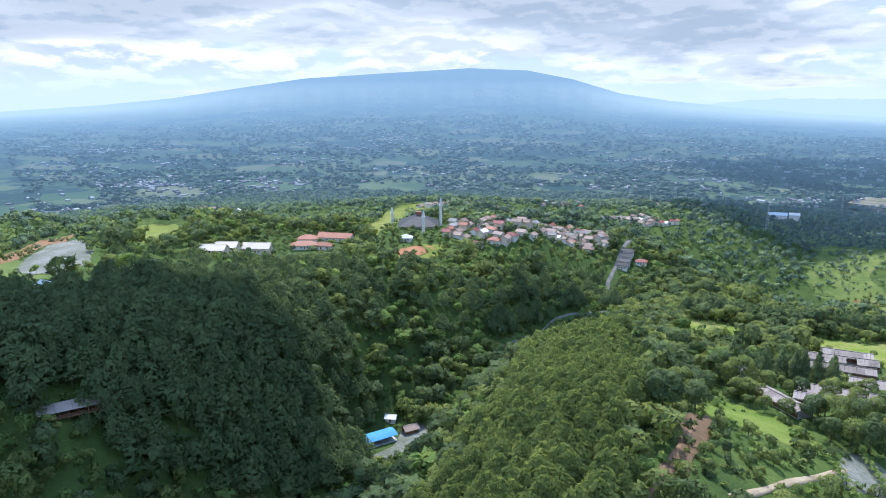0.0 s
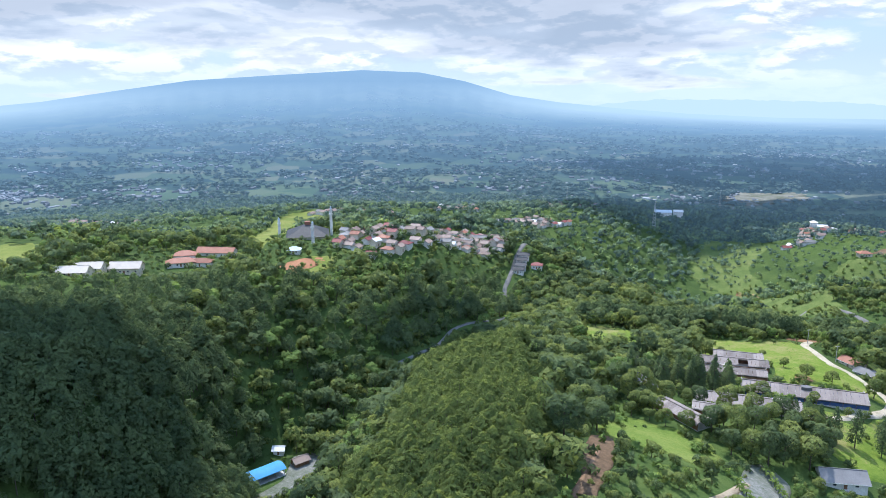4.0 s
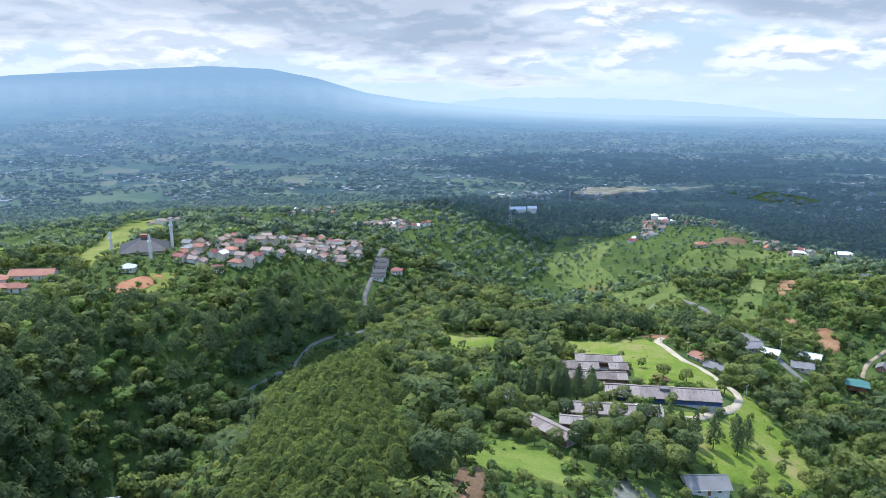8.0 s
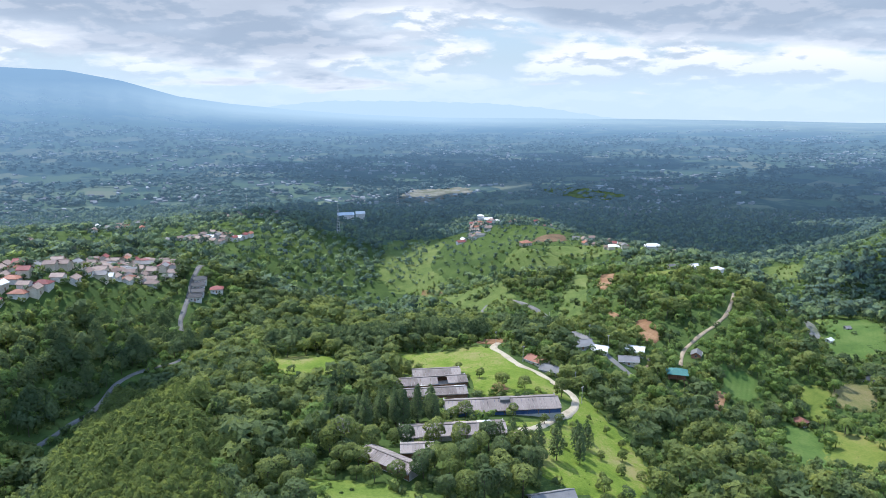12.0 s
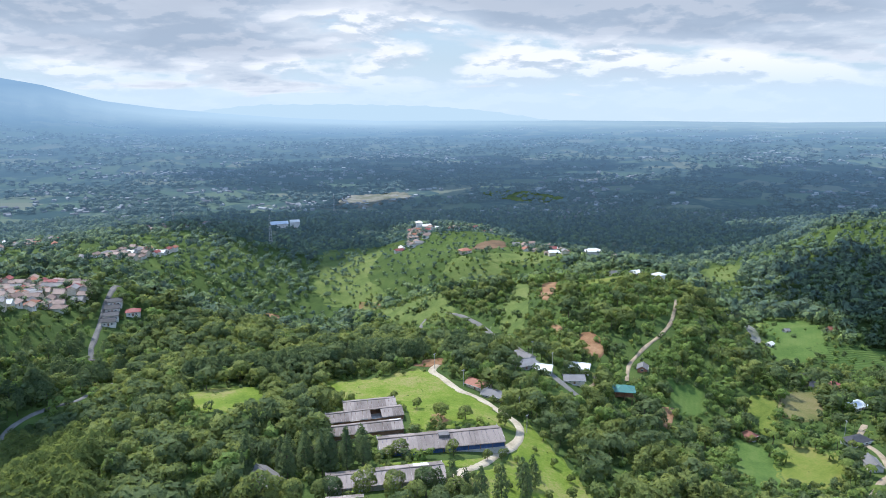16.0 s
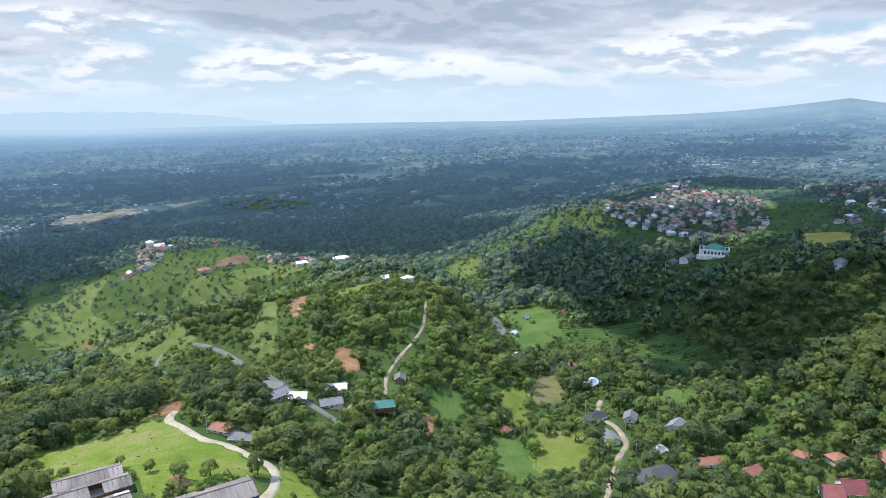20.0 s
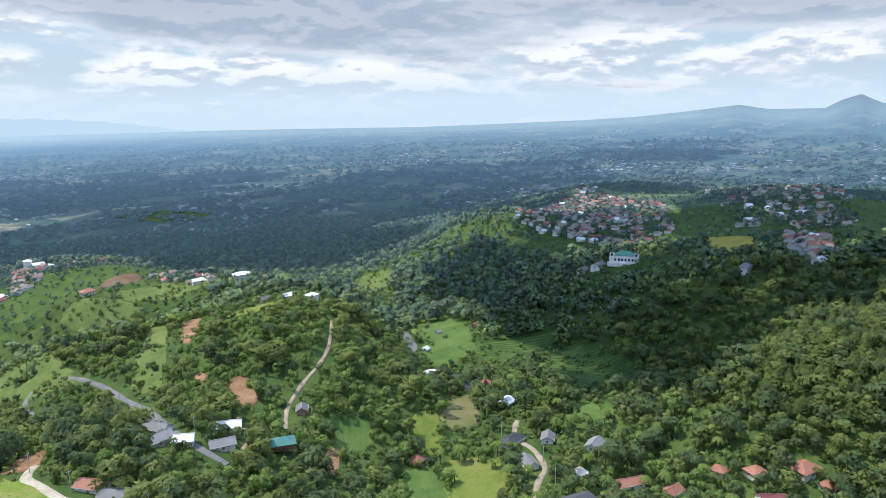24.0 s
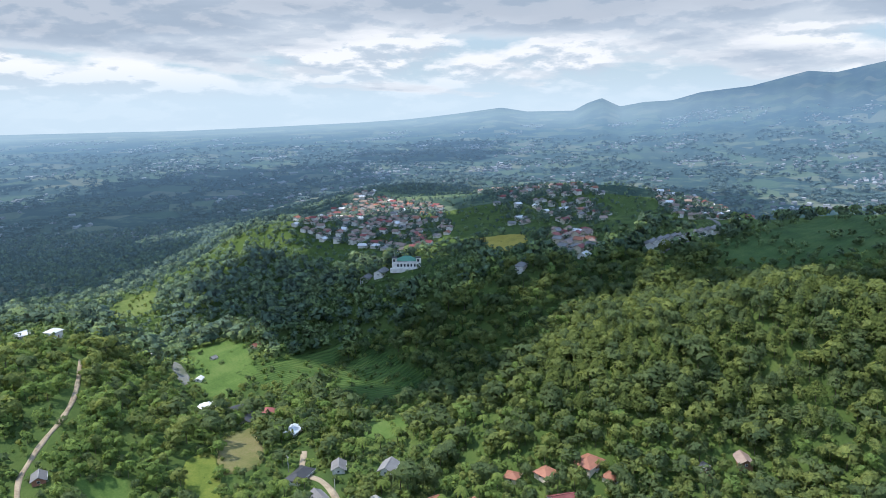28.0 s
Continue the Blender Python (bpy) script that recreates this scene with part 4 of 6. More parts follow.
SHEDS = [
    (19.5, 369, 1.5, 22, 9, 5, False, "grey farm shed with a weathered sheet roof beside the meadow"),
    (16.5, 357.5, 4.0, 31, 8, 7, False, "long farm shed with a broken grey sheet roof"),
    (16.5, 345.5, 3.0, 28, 7.5, 6, False, "grey-roofed farm shed with dark open side"),
    (43.0, 330.5, 0.5, 47, 12, 10, True, "long grey-brown farm shed with blue tarpaulin sides"),
    (19.0, 296.5, 1.0, 38, 9, 8, False, "long pale-grey farm shed with patched sheet roof"),
    (5.0, 277, -2, 11, 6, 3, False, "small grey farm shed on the slope"),
    (-4.0, 270, -43, 21, 6.5, 5, False, "grey farm shed with a red-brown earth side"),
]
for x, y, turn, ln, wd, bays, vent, label in SHEDS:
    s = long_shed(ln, wd, 2.7, bays, vent, "blue" if "blue" in label else "grey" if "pale" in label else "wood", ((2, 1), (4, -1)) if "broken" in label else ())
    put(s, x, y, turn, label, "farm shed", "sheds of the farm", ln / 2 * 0.9)
    for k in (-0.33, 0.0, 0.33):
        BUILT.append((x + math.cos(radians(turn)) * ln * k, y + math.sin(radians(turn)) * ln * k, wd * 0.5 + 3.5))
BUILT[:] = [b for b in BUILT if b[2] < 11]

# ---- single houses ----
HOUSES = [
    (45, 255, 10, 13, 8, 3.0, "grey", "white", "gable", "grey-roofed cottage under tall trees"),
    (-19, 309, -55, 12, 6, 2.8, "grey", "grey", "gable", "small grey-roofed house beside the farm wood"),
    (73, 394, -52, 11, 6, 2.8, "tile", "cream", "gable", "red and grey roofed house by the lane"),
    (78, 384, -40, 10, 6, 2.8, "grey", "grey", "gable", "low grey-roofed house by the lane"),
    (137, 428, -28, 10, 6.5, 3.0, "white", "white", "gable", "white cottage with a white metal roof"),
    (127, 411, -12, 10, 6, 2.7, "grey", "cream", "gable", "low cottage with a pale grey roof"),
    (110, 503, -65, 11, 9, 3.2, "maroon", "white", "hip", "house with a maroon tiled roof on the village road"),
    (107, 518, -60, 7, 6, 2.8, "dark", "grey", "gable", "small dark-roofed house on the village road"),
    (108, 455, -62, 14, 6, 2.8, "grey", "grey", "gable", "long grey-roofed house beside the road"),
    (108, 438, -60, 13, 7, 3.0, "grey", "white", "gable", "grey-roofed house beside the village road"),
    (103, 421, 15, 12, 7, 2.9, "grey", "grey", "gable", "grey sheet-roofed house below the road"),
    (113, 417, -30, 8, 6, 2.8, "white", "white", "gable", "house with a bright white roof by the road"),
    (178, 437, 60, 7, 5, 2.8, "grey", "brick", "gable", "brick hut with a grey roof beside the path"),
    (271, 600, 20, 8, 7, 5.5, "white", "white", "hip", "two-storey white house on the ridge"),
    (258, 615, 10, 7, 6, 3.0, "white", "white", "gable", "small white house on the ridge"),
    (246, 628, 0, 7, 6, 3.0, "grey", "white", "gable", "grey-roofed house on the ridge"),
    (284, 766, -6, 17, 9, 6.5, "white", "white", "hip", "large white building on the far ridge"),
    (300, 758, -6, 12, 7, 3.5, "brown", "white", "gable", "brown-roofed annex beside the white building"),
    (325, 494, -20, 13, 8, 3.0, "dark", "cream", "hip", "dark-roofed house in a shaded garden"),
    (318, 455, 25, 12, 8, 3.0, "maroon", "wood", "hip", "red-brown tiled garden house among dark trees"),
    (306, 460, 25, 10, 7, 3.0, "dark", "grey", "gable", "dark blue-roofed house under trees"),
    (300, 415, 15, 11, 7, 3.0, "pale", "white", "hip", "house with a pale blue hipped roof"),
    (266, 376, 10, 13, 7, 3.0, "dark", "white", "hip", "white house with a slate-grey roof by the lane"),
    (255, 353, 70, 10, 6, 3.2, "grey", "white", "gable", "grey-roofed house at the lane's bend"),
    (266, 330, 80, 6, 5, 2.8, "cream", "white", "hip", "small pinkish-roofed hut in a garden"),
    (292, 343, 20, 10, 7, 3.0, "grey", "white", "gable", "grey-roofed house hidden by palms"),
    (280, 364, 40, 8, 6, 3.0, "grey", "white", "gable", "small grey garden house under trees"),
    (214, 389, 20, 7, 6, 2.7, "tile", "wood", "hip", "small red-roofed field hut"),
    (233, 303, -14, 19, 14, 4.0, "dark", "white", "hip", "large dark slate-roofed villa"),
    (276, 310, -20, 14, 6, 3.0, "tile", "white", "gable", "long low house with a red tiled roof"),
    (315, 288, 10, 6, 6, 3.0, "tile", "cream", "hip", "small villa with a red tiled roof"),
    (323, 275, -15, 8, 7, 3.0, "tile", "cream", "hip", "low villa with a red hipped roof"),
    (337, 260, -10, 12, 9, 2.7, "tile", "cream", "hip", "broad villa with a red tiled roof"),
    (334, 248, -10, 6, 5, 2.8, "tile", "cream", "hip", "small pavilion with a red roof"),
    (309, 260, -40, 10, 12, 3.4, "maroon", "white", "gable", "pool house with a maroon roof"),
    (299, 264, -40, 8, 12, 3.2, "maroon", "white", "gable", "maroon-roofed wing beside the pool"),
    (286, 294, 0, 9, 6, 2.8, "tile", "white", "gable", "red-roofed house under trees"),
    (360, 213, 30, 6, 5, 2.6, "grey", "wood", "gable", "small grey-roofed hut on the slope"),
    (376, 200, 30, 9, 6, 2.8, "brown", "wood", "gable", "brown-roofed hut at the wood's edge"),
    (501, 382, 10, 11, 7, 5.5, "grey", "white", "hip", "two-storey white house above the wood"),
    (536, 347, 0, 9, 7, 3.2, "white", "white", "gable", "small white-roofed house above the wood"),
    (503, 515, 15, 14, 8, 3.5, "grey", "white", "gable", "grey-roofed house beside the white mosque"),
    (496, 526, 15, 10, 7, 3.5, "grey", "white", "gable", "grey-roofed white house above the wood"),
    (-350, 328, 25, 19, 10, 3.0, "cream", "cream", "gable", "hall with a cream-white roof beyond the wood"),
    (-356, 346, 25, 17, 10, 3.2, "cream", "cream", "gable", "hall with a cream-white roof beyond the wood"),
    (-345, 365, 25, 19, 11, 4.5, "cream", "cream", "gable", "hall with a cream-white roof and tall windows"),
    (-326, 393, 40, 18, 9, 3.5, "tile", "white", "hip", "school wing with a red tiled roof"),
    (-332, 405, 30, 14, 9, 4.5, "tile", "white", "hip", "school wing with a red tiled roof"),
    (-315, 400, 20, 14, 8, 3.5, "tile", "white", "hip", "low school wing with a red roof"),
    (-322, 426, 15, 26, 10, 4.0, "tile", "white", "gable", "long school building with an orange-red roof"),
    (-280, 460, 20, 9, 8, 3.5, "pale", "white", "hip", "small pale green-roofed hall by the sports field"),
    (-310, 190, 0, 9, 6, 2.8, "white", "white", "gable", "white-roofed farm hut above the wood"),
    (-305, 201, 0, 12, 6, 2.8, "grey", "white", "gable", "grey-roofed farm hut above the wood"),
    (-303, 177, 10, 10, 6, 2.8, "grey", "grey", "gable", "grey farm hut among trees"),
    (-283, 187, 10, 9, 6, 2.8, "brown", "brick", "gable", "brown farm hut in a clearing"),
    (-264, 202, 30, 8, 6, 2.8, "tile", "white", "gable", "small red-roofed hut at the wood's edge"),
    (-292, 213, 30, 8, 6, 2.8, "maroon", "white", "gable", "small hut with a dark red roof"),
    (-53, 1189, 10, 26, 12, 8.0, "pale", "white", "gable", "large white building in the shaded valley"),
    (-30, 1203, 10, 14, 10, 12.0, "white", "white", "gable", "tall white block in the shaded valley"),
    (346, 615, 10, 6, 4, 2.4, "white", "white", "gable", "tiny white hut beside the rice terraces"),
    (340, 549, 30, 5, 4, 2.4, "white", "white", "gable", "tiny white field hut by the pond"),
    (398, 556, 0, 6, 5, 2.4, "tile", "cream", "gable", "small red-roofed field hut among terraces"),
    (372, 574, 0, 4, 4, 2.2, "grey", "white", "gable", "small grey field shelter in the rice"),
    (159, 817, 15, 12, 8, 4.0, "tile", "cream", "hip", "pinkish two-storey house on the crest"),
    (145, 1056, 5, 8, 8, 11.0, "white", "white", "hip", "tall white house on the far hill"),
    (154, 1046, 5, 12, 8, 4.0, "white", "white", "gable", "white-roofed hall on the far hill"),
]
for x, y, turn, ln, wd, h, roof, wall, style, label in HOUSES:
    put(house(ln, wd, h * 0.82, roof, wall, style, None, 2 if math.hypot(x - 40, y - 110) < 420 else 1), x, y, turn, label, room=max(ln, wd) * 0.5 + 0.6)


def teal_house():
    e = new("stilt_house")
    for px in (-4, 0, 4):
        for py in (-3, 3):
            boxed("post", (px - 0.15, px + 0.15, py - 0.15, py + 0.15, -4, 5.4), WALL["wood"], e)
    boxed("floor_deck", (-4.6, 4.6, -3.8, 3.8, 2.4, 2.65), WALL["wood"], e)
    boxed("room_wall", (-3.6, 3.6, -2.6, 2.8, 2.65, 5.2), WALL["brick"], e)
    for k in range(9):
        boxed("baluster", (-4.5 + k * 1.1, -4.4 + k * 1.1, -3.75, -3.65, 2.65, 3.6), WALL["wood"], e)
    boxed("handrail", (-4.6, 4.6, -3.78, -3.62, 3.6, 3.7), WALL["wood"], e)
    hip(9.5, 7.5, 5.5, 2.2, 0.9, ROOF["teal"], e)
    for k in range(7):
        boxed("stair_tread", (4.7 + k * 0.3, 5.1 + k * 0.3, -3.4, -2.2, 2.2 - k * 0.4, 2.3 - k * 0.4), WALL["wood"], e)
    return e


put(teal_house(), 154, 409, -20, "two-storey timber house on posts with a teal metal roof", room=9)


def gazebo():
    e = new("pavilion")
    for k in range(8):
        a = k * math.pi / 4
        boxed("post", (5 * math.cos(a) - 0.12, 5 * math.cos(a) + 0.12, 5 * math.sin(a) - 0.12, 5 * math.sin(a) + 0.12, -2, 3.2), WALL["wood"], e)
    bm = bmesh.new()
    tip = bm.verts.new((0, 0, 5.2))
    rim = [bm.verts.new(((6.4 if k % 2 else 5.4) * math.cos(k * math.pi / 12), (6.4 if k % 2 else 5.4) * math.sin(k * math.pi / 12), 3.1 if k % 2 else 2.9)) for k in range(24)]
    low = [bm.verts.new((v.co.x, v.co.y, v.co.z - 0.25)) for v in rim]
    for k in range(24):
        j = (k + 1) % 24
        bm.faces.new((tip, rim[k], rim[j]))
        bm.faces.new((rim[k], low[k], low[j], rim[j]))
    part("canopy", bm, ROOF["white"], e, "white scalloped canopy")
    boxed("floor_slab", (-5, 5, -5, 5, -2, 0.2), WALL["concrete"], e)
    return e


put(gazebo(), 317, 511, 0, "round garden pavilion with a white scalloped canopy", "pavilion", room=10)


def white_mosque():
    e = new("mosque")
    boxed("hall", (-12, 12, -7, 7, -4, 5.5), WALL["white"], e)
    boxed("terrace_slab", (-13.5, 13.5, -9.5, -7, -3, 0.6), WALL["white"], e)
    hip(15, 10, 6.2, 3.2, 0.6, ROOF["green"], e)
    for s in (-1, 1):
        t = boxed("corner_tower", (s * 10 - 1.8, s * 10 + 1.8, -7.6, -4.0, -3, 9.0), WALL["white"], e)
        boxed("tower_cap", (s * 10 - 2.1, s * 10 + 2.1, -7.9, -3.7, 9.0, 9.5), ROOF["dark"], t)
        boxed("tower_window", (s * 10 - 0.8, s * 10 + 0.8, -7.7, -7.58, 5.8, 8.0), GLASS, t)
    for k in range(6):
        window(-7 + k * 2.8, -7.0, 1.4, 1.7, 2.6, 0, e)
    boxed("antenna_mast", (-10.1, -9.9, -5.9, -5.7, 9.5, 19), METAL, e)
    return e


put(white_mosque(), 515, 497, -56, "white mosque with green roof and two corner towers", "mosque", room=14)


def grey_mosque():
    e = new("mosque")
    boxed("hall", (-14, 14, -14, 14, -4, 4), WALL["white"], e)
    bm = bmesh.new()
    tip = bm.verts.new((0, 0, 12))
    c = [bm.verts.new((17 * sx, 17 * sy, 3.6)) for sx, sy in ((-1, -1), (1, -1), (1, 1), (-1, 1))]
    for k in range(4):
        bm.faces.new((c[k], c[(k + 1) % 4], tip))
    bm.faces.new(c[::-1])
    part("roof", bm, ROOF["dark"], e, "grey pyramid roof")
    boxed("roof_lantern", (-2.2, 2.2, -2.2, 2.2, 10.0, 13.5), ROOF["tile"], e)
    return e


def minaret(tall):
    e = new("minaret")
    for k, (r, z0, z1) in enumerate(((1.3, -4, tall * 0.72), (1.7, tall * 0.72, tall * 0.76), (1.0, tall * 0.76, tall * 0.9))):
        bm = bmesh.new()
        bmesh.ops.create_cone(bm, cap_ends=True, segments=10, radius1=r, radius2=r * 0.85, depth=z1 - z0, matrix=Matrix.Translation((0, 0, (z0 + z1) / 2)))
        part(("shaft", "gallery", "upper_shaft")[k], bm, WALL["white"], e)
    bm = bmesh.new()
    bmesh.ops.create_cone(bm, cap_ends=True, segments=10, radius1=1.1, radius2=0.05, depth=tall * 0.12, matrix=Matrix.Translation((0, 0, tall * 0.96)))
    part("spire", bm, ROOF["pale"], e)
    return e


put(grey_mosque(), -299, 512, 30, "mosque with a wide grey pyramid roof", "mosque", room=22)
put(minaret(24), -284, 524, 0, "slender tall white minaret with a gallery", "minaret", "minarets", 4)
put(minaret(18), -281, 489, 0, "shorter white minaret beside the mosque", "minaret", "minarets", 4)
put(minaret(18), -318, 500, 0, "shorter white minaret beside the mosque", "minaret", "minarets", 4)


def hall_blue():
    e = new("pool_hall")
    for k in range(5):
        for s in (-1, 1):
            boxed("post", (-8 + k * 4 - 0.12, -8 + k * 4 + 0.12, s * 4 - 0.12, s * 4 + 0.12, -2, 3.4), METAL, e)
    bm = bmesh.new()
    arc = [(-4.6 + 9.2 * k / 8, 3.3 + 1.5 * math.sin(math.pi * k / 8)) for k in range(9)]
    for (y0, z0), (y1, z1) in zip(arc, arc[1:]):
        slab(bm, [(-9, y0, z0), (9, y0, z0), (9, y1, z1), (-9, y1, z1)], 0.1)
    part("canopy", bm, ROOF["blue"], e, "bright blue arched sheet canopy")
    boxed("floor_slab", (-9, 9, -4.6, 4.6, -2, 0.15), WALL["concrete"], e)
    boxed("low_wall", (-9, 9, 4.3, 4.5, 0.15, 1.4), WALL["wood"], e)
    return e


put(hall_blue(), -181, 268, 62, "open hall with a bright blue arched canopy", "hall", room=12)
put(house(7, 5, 2.6, "brown", "wood", "gable", None, 1), -172, 284, 60, "small brown hut at the yard", room=7)
put(house(5, 4, 2.4, "white", "white", "gable", None, 1), -186, 288, 20, "tiny white-roofed hut in the gorge", room=5)

pool = new("swimming_pool")
boxed("pool_rim", (-4, 4, -7, 7, -1.5, 0.35), WALL["white"], pool)
boxed("water", (-3.2, 3.2, -6.2, 6.2, 0.2, 0.39), WATER, pool, "turquoise water")
put(pool, 306, 262, -40, "turquoise swimming pool with a white rim", "swimming pool", room=7)

for x, y in ((-142, 588), (-142, 596), (-143, 604), (-143, 612)):
    put(house(9, 6, 3.4, "dark", "white", "gable", None, 1), x, y, 8, "dark-roofed terrace house on the straight road", group="row on the straight road", room=5)
put(house(9, 7, 3.2, "maroon", "white", "hip", None, 1), -130, 606, 8, "red-roofed house behind the straight road", room=7)
for k in range(11):
    u = k / 10
    put(house(8, 7, 3.4, "grey", "white", "gable", None, 0), 557 + 60 * u, 306 - 34 * u, -30 + 60, "grey-roofed terrace house in a long row", group="row by the pines", room=6)


def hill_shelter():
    """A long open wooden shelter on posts, on the hillside."""
    e = new("hill_shelter")
    for k in range(8):
        boxed("post", (-9.8 + k * 2.8, -9.6 + k * 2.8, -2.6, -2.4, -6, 2.4), WALL["wood"], e)
        boxed("rear_post", (-9.8 + k * 2.8, -9.6 + k * 2.8, 2.4, 2.6, -3, 2.9), WALL["wood"], e)
    boxed("floor_deck", (-10.2, 10.2, -3.0, 3.0, -0.25, 0.0), WALL["wood"], e)
    for k in range(4):
        bm = bmesh.new()
        a, b = -10.4 + k * 5.2, -5.3 + k * 5.2
        slab(bm, [(a, -3.3, 2.3), (b, -3.3, 2.3), (b, 3.2, 3.1 + 0.05 * k), (a, 3.2, 3.1 + 0.05 * k)], 0.1)
        part("roof_panel", bm, ROOF["shed"], e)
    boxed("railing", (-10.2, 10.2, -3.0, -2.92, 0.85, 0.95), WALL["wood"], e)
    return e


put(hill_shelter(), -207, 130, 62, "long wooden hillside shelter on posts with a brown roof", "shelter", room=6, up=1.2)


# ---- villages ----
VILLAGE_HOUSES = {}
ROOF_WORDS = {"tile": "red tiled", "brown": "brown tiled", "maroon": "maroon tiled", "grey": "grey sheet", "white": "white metal", "pale": "pale blue"}
SIZES = ((7.5, 6, 2.6), (10, 6.5, 2.7), (7, 6, 4.6))


def village(poly, count, red, seed):
    """Plots of a village: place, turn, roof and size."""
    g = random.Random(seed)
    xs, ys = [p[0] for p in poly], [p[1] for p in poly]
    taken, tries, lean = [], 0, g.uniform(0, 90)
    room = 7.6 if red > 0.55 else 9.0
    while len(taken) < count and tries < 6000:
        tries += 1
        x, y = g.uniform(min(xs), max(xs)), g.uniform(min(ys), max(ys))
        if inside(np.array([(x, y)]), poly)[0] and not any((x - p[0]) ** 2 + (y - p[1]) ** 2 < room ** 2 for p in taken):
            u = g.random()
            kind = "tile" if u < red * 0.24 else "brown" if u < red * 0.72 else "maroon" if u < red * 0.84 else g.choice(("grey", "brown", "brown", "white", "brown", "grey", "maroon", "brown"))
            taken.append((x, y, lean + g.choice((0, 90)) + g.uniform(-9, 9), kind, g.randrange(3)))
            BUILT.append((x, y, 5.2))
    return taken


def village_house(x, y, turn, kind, size):
    src = VILLAGE_HOUSES.get((kind, size))
    if src is not None:
        return copy_thing(src, at(x, y, turn))
    src = house(*SIZES[size], kind, ("white", "white", "cream")[size], ("gable", "hip", "gable")[size], None, 0)
    VILLAGE_HOUSES[kind, size] = src
    src.matrix_basis = at(x, y, turn)
    return tagged(src, f"{('small', 'broad', 'two-storey')[size]} village house with a {ROOF_WORDS[kind]} roof", "house", "houses of the villages")


def joined_houses(plots):
    """The farther houses as one: walls, gables and eaves of each."""
    kinds = list(ROOF_WORDS)
    bm = bmesh.new()
    for x, y, turn, kind, size in plots:
        ln, wd, h = SIZES[size]
        old = len(bm.faces)
        box(bm, -ln / 2, ln / 2, -wd / 2, wd / 2, -3, h)
        bm.faces.ensure_lookup_table()
        rise_ = wd * 0.28
        verts = list(bm.verts)[-8:]
        n0 = len(bm.verts)
        for s in (-1, 1):
            slab(bm, [(-ln / 2 - 0.7, 0, h + rise_), (ln / 2 + 0.7, 0, h + rise_), (ln / 2 + 0.7, s * (wd / 2 + 0.7), h - 0.3), (-ln / 2 - 0.7, s * (wd / 2 + 0.7), h - 0.3)], 0.16)
        for f in list(bm.faces)[old + 6:]:
            f.material_index = 1 + kinds.index(kind)
        m = at(x, y, turn)
        for v in verts + list(bm.verts)[n0:]:
            v.co = m @ v.co
    ob = part("far_village_houses", bm, WALL["white"], None)
    for k in kinds:
        ob.data.materials.append(ROOF[k])
    tagged(ob, "far village houses with red, brown and grey roofs", "houses", kind="stuff")


plots = [p for k, (_, poly, count, red) in enumerate(VILLAGES) for p in village(poly, int(count * 1.2), red, 100 + k)]
plots.sort(key=lambda p: math.hypot(p[0] - 40, p[1] - 120))
for p in plots[:215]:
    village_house(*p)
joined_houses(plots[215:])
HOMES = np.array([p[:2] for p in plots])


# ---- trees ----
rng = np.random.default_rng(7)


def tufts(c, nrm, size, g, slim=1.0):
    """Leaf tufts as small tilted triangles at c, facing nrm. Returns corners (n, 3, 3)."""
    n = len(c)
    nrm = nrm / np.linalg.norm(nrm, axis=1)[:, None]
    t = np.cross(nrm, g.normal(size=(n, 3)))
    t /= np.linalg.norm(t, axis=1)[:, None]
    s = np.cross(nrm, t)
    half = size * g.uniform(0.45, 1.4, (n, 1))
    long = half * g.uniform(0.7, 1.4, (n, 1)) * slim
    bend = nrm * half * g.uniform(-0.5, 0.2, (n, 1))
    return np.stack([c - t * half - s * long * 0.6 + bend, c + t * half * 1.05 - s * long * 0.35, c - t * half * 0.15 + s * long * 1.15 + bend], 1)


def spread(c, n, g):
    """n of the places c, evenly apart."""
    took = [int(g.integers(0, len(c)))]
    d = np.full(len(c), 9.0)
    for _ in range(n - 1):
        d = np.minimum(d, ((c - c[took[-1]]) ** 2).sum(1))
        took.append(int(d.argmax()))
    return np.array(took)


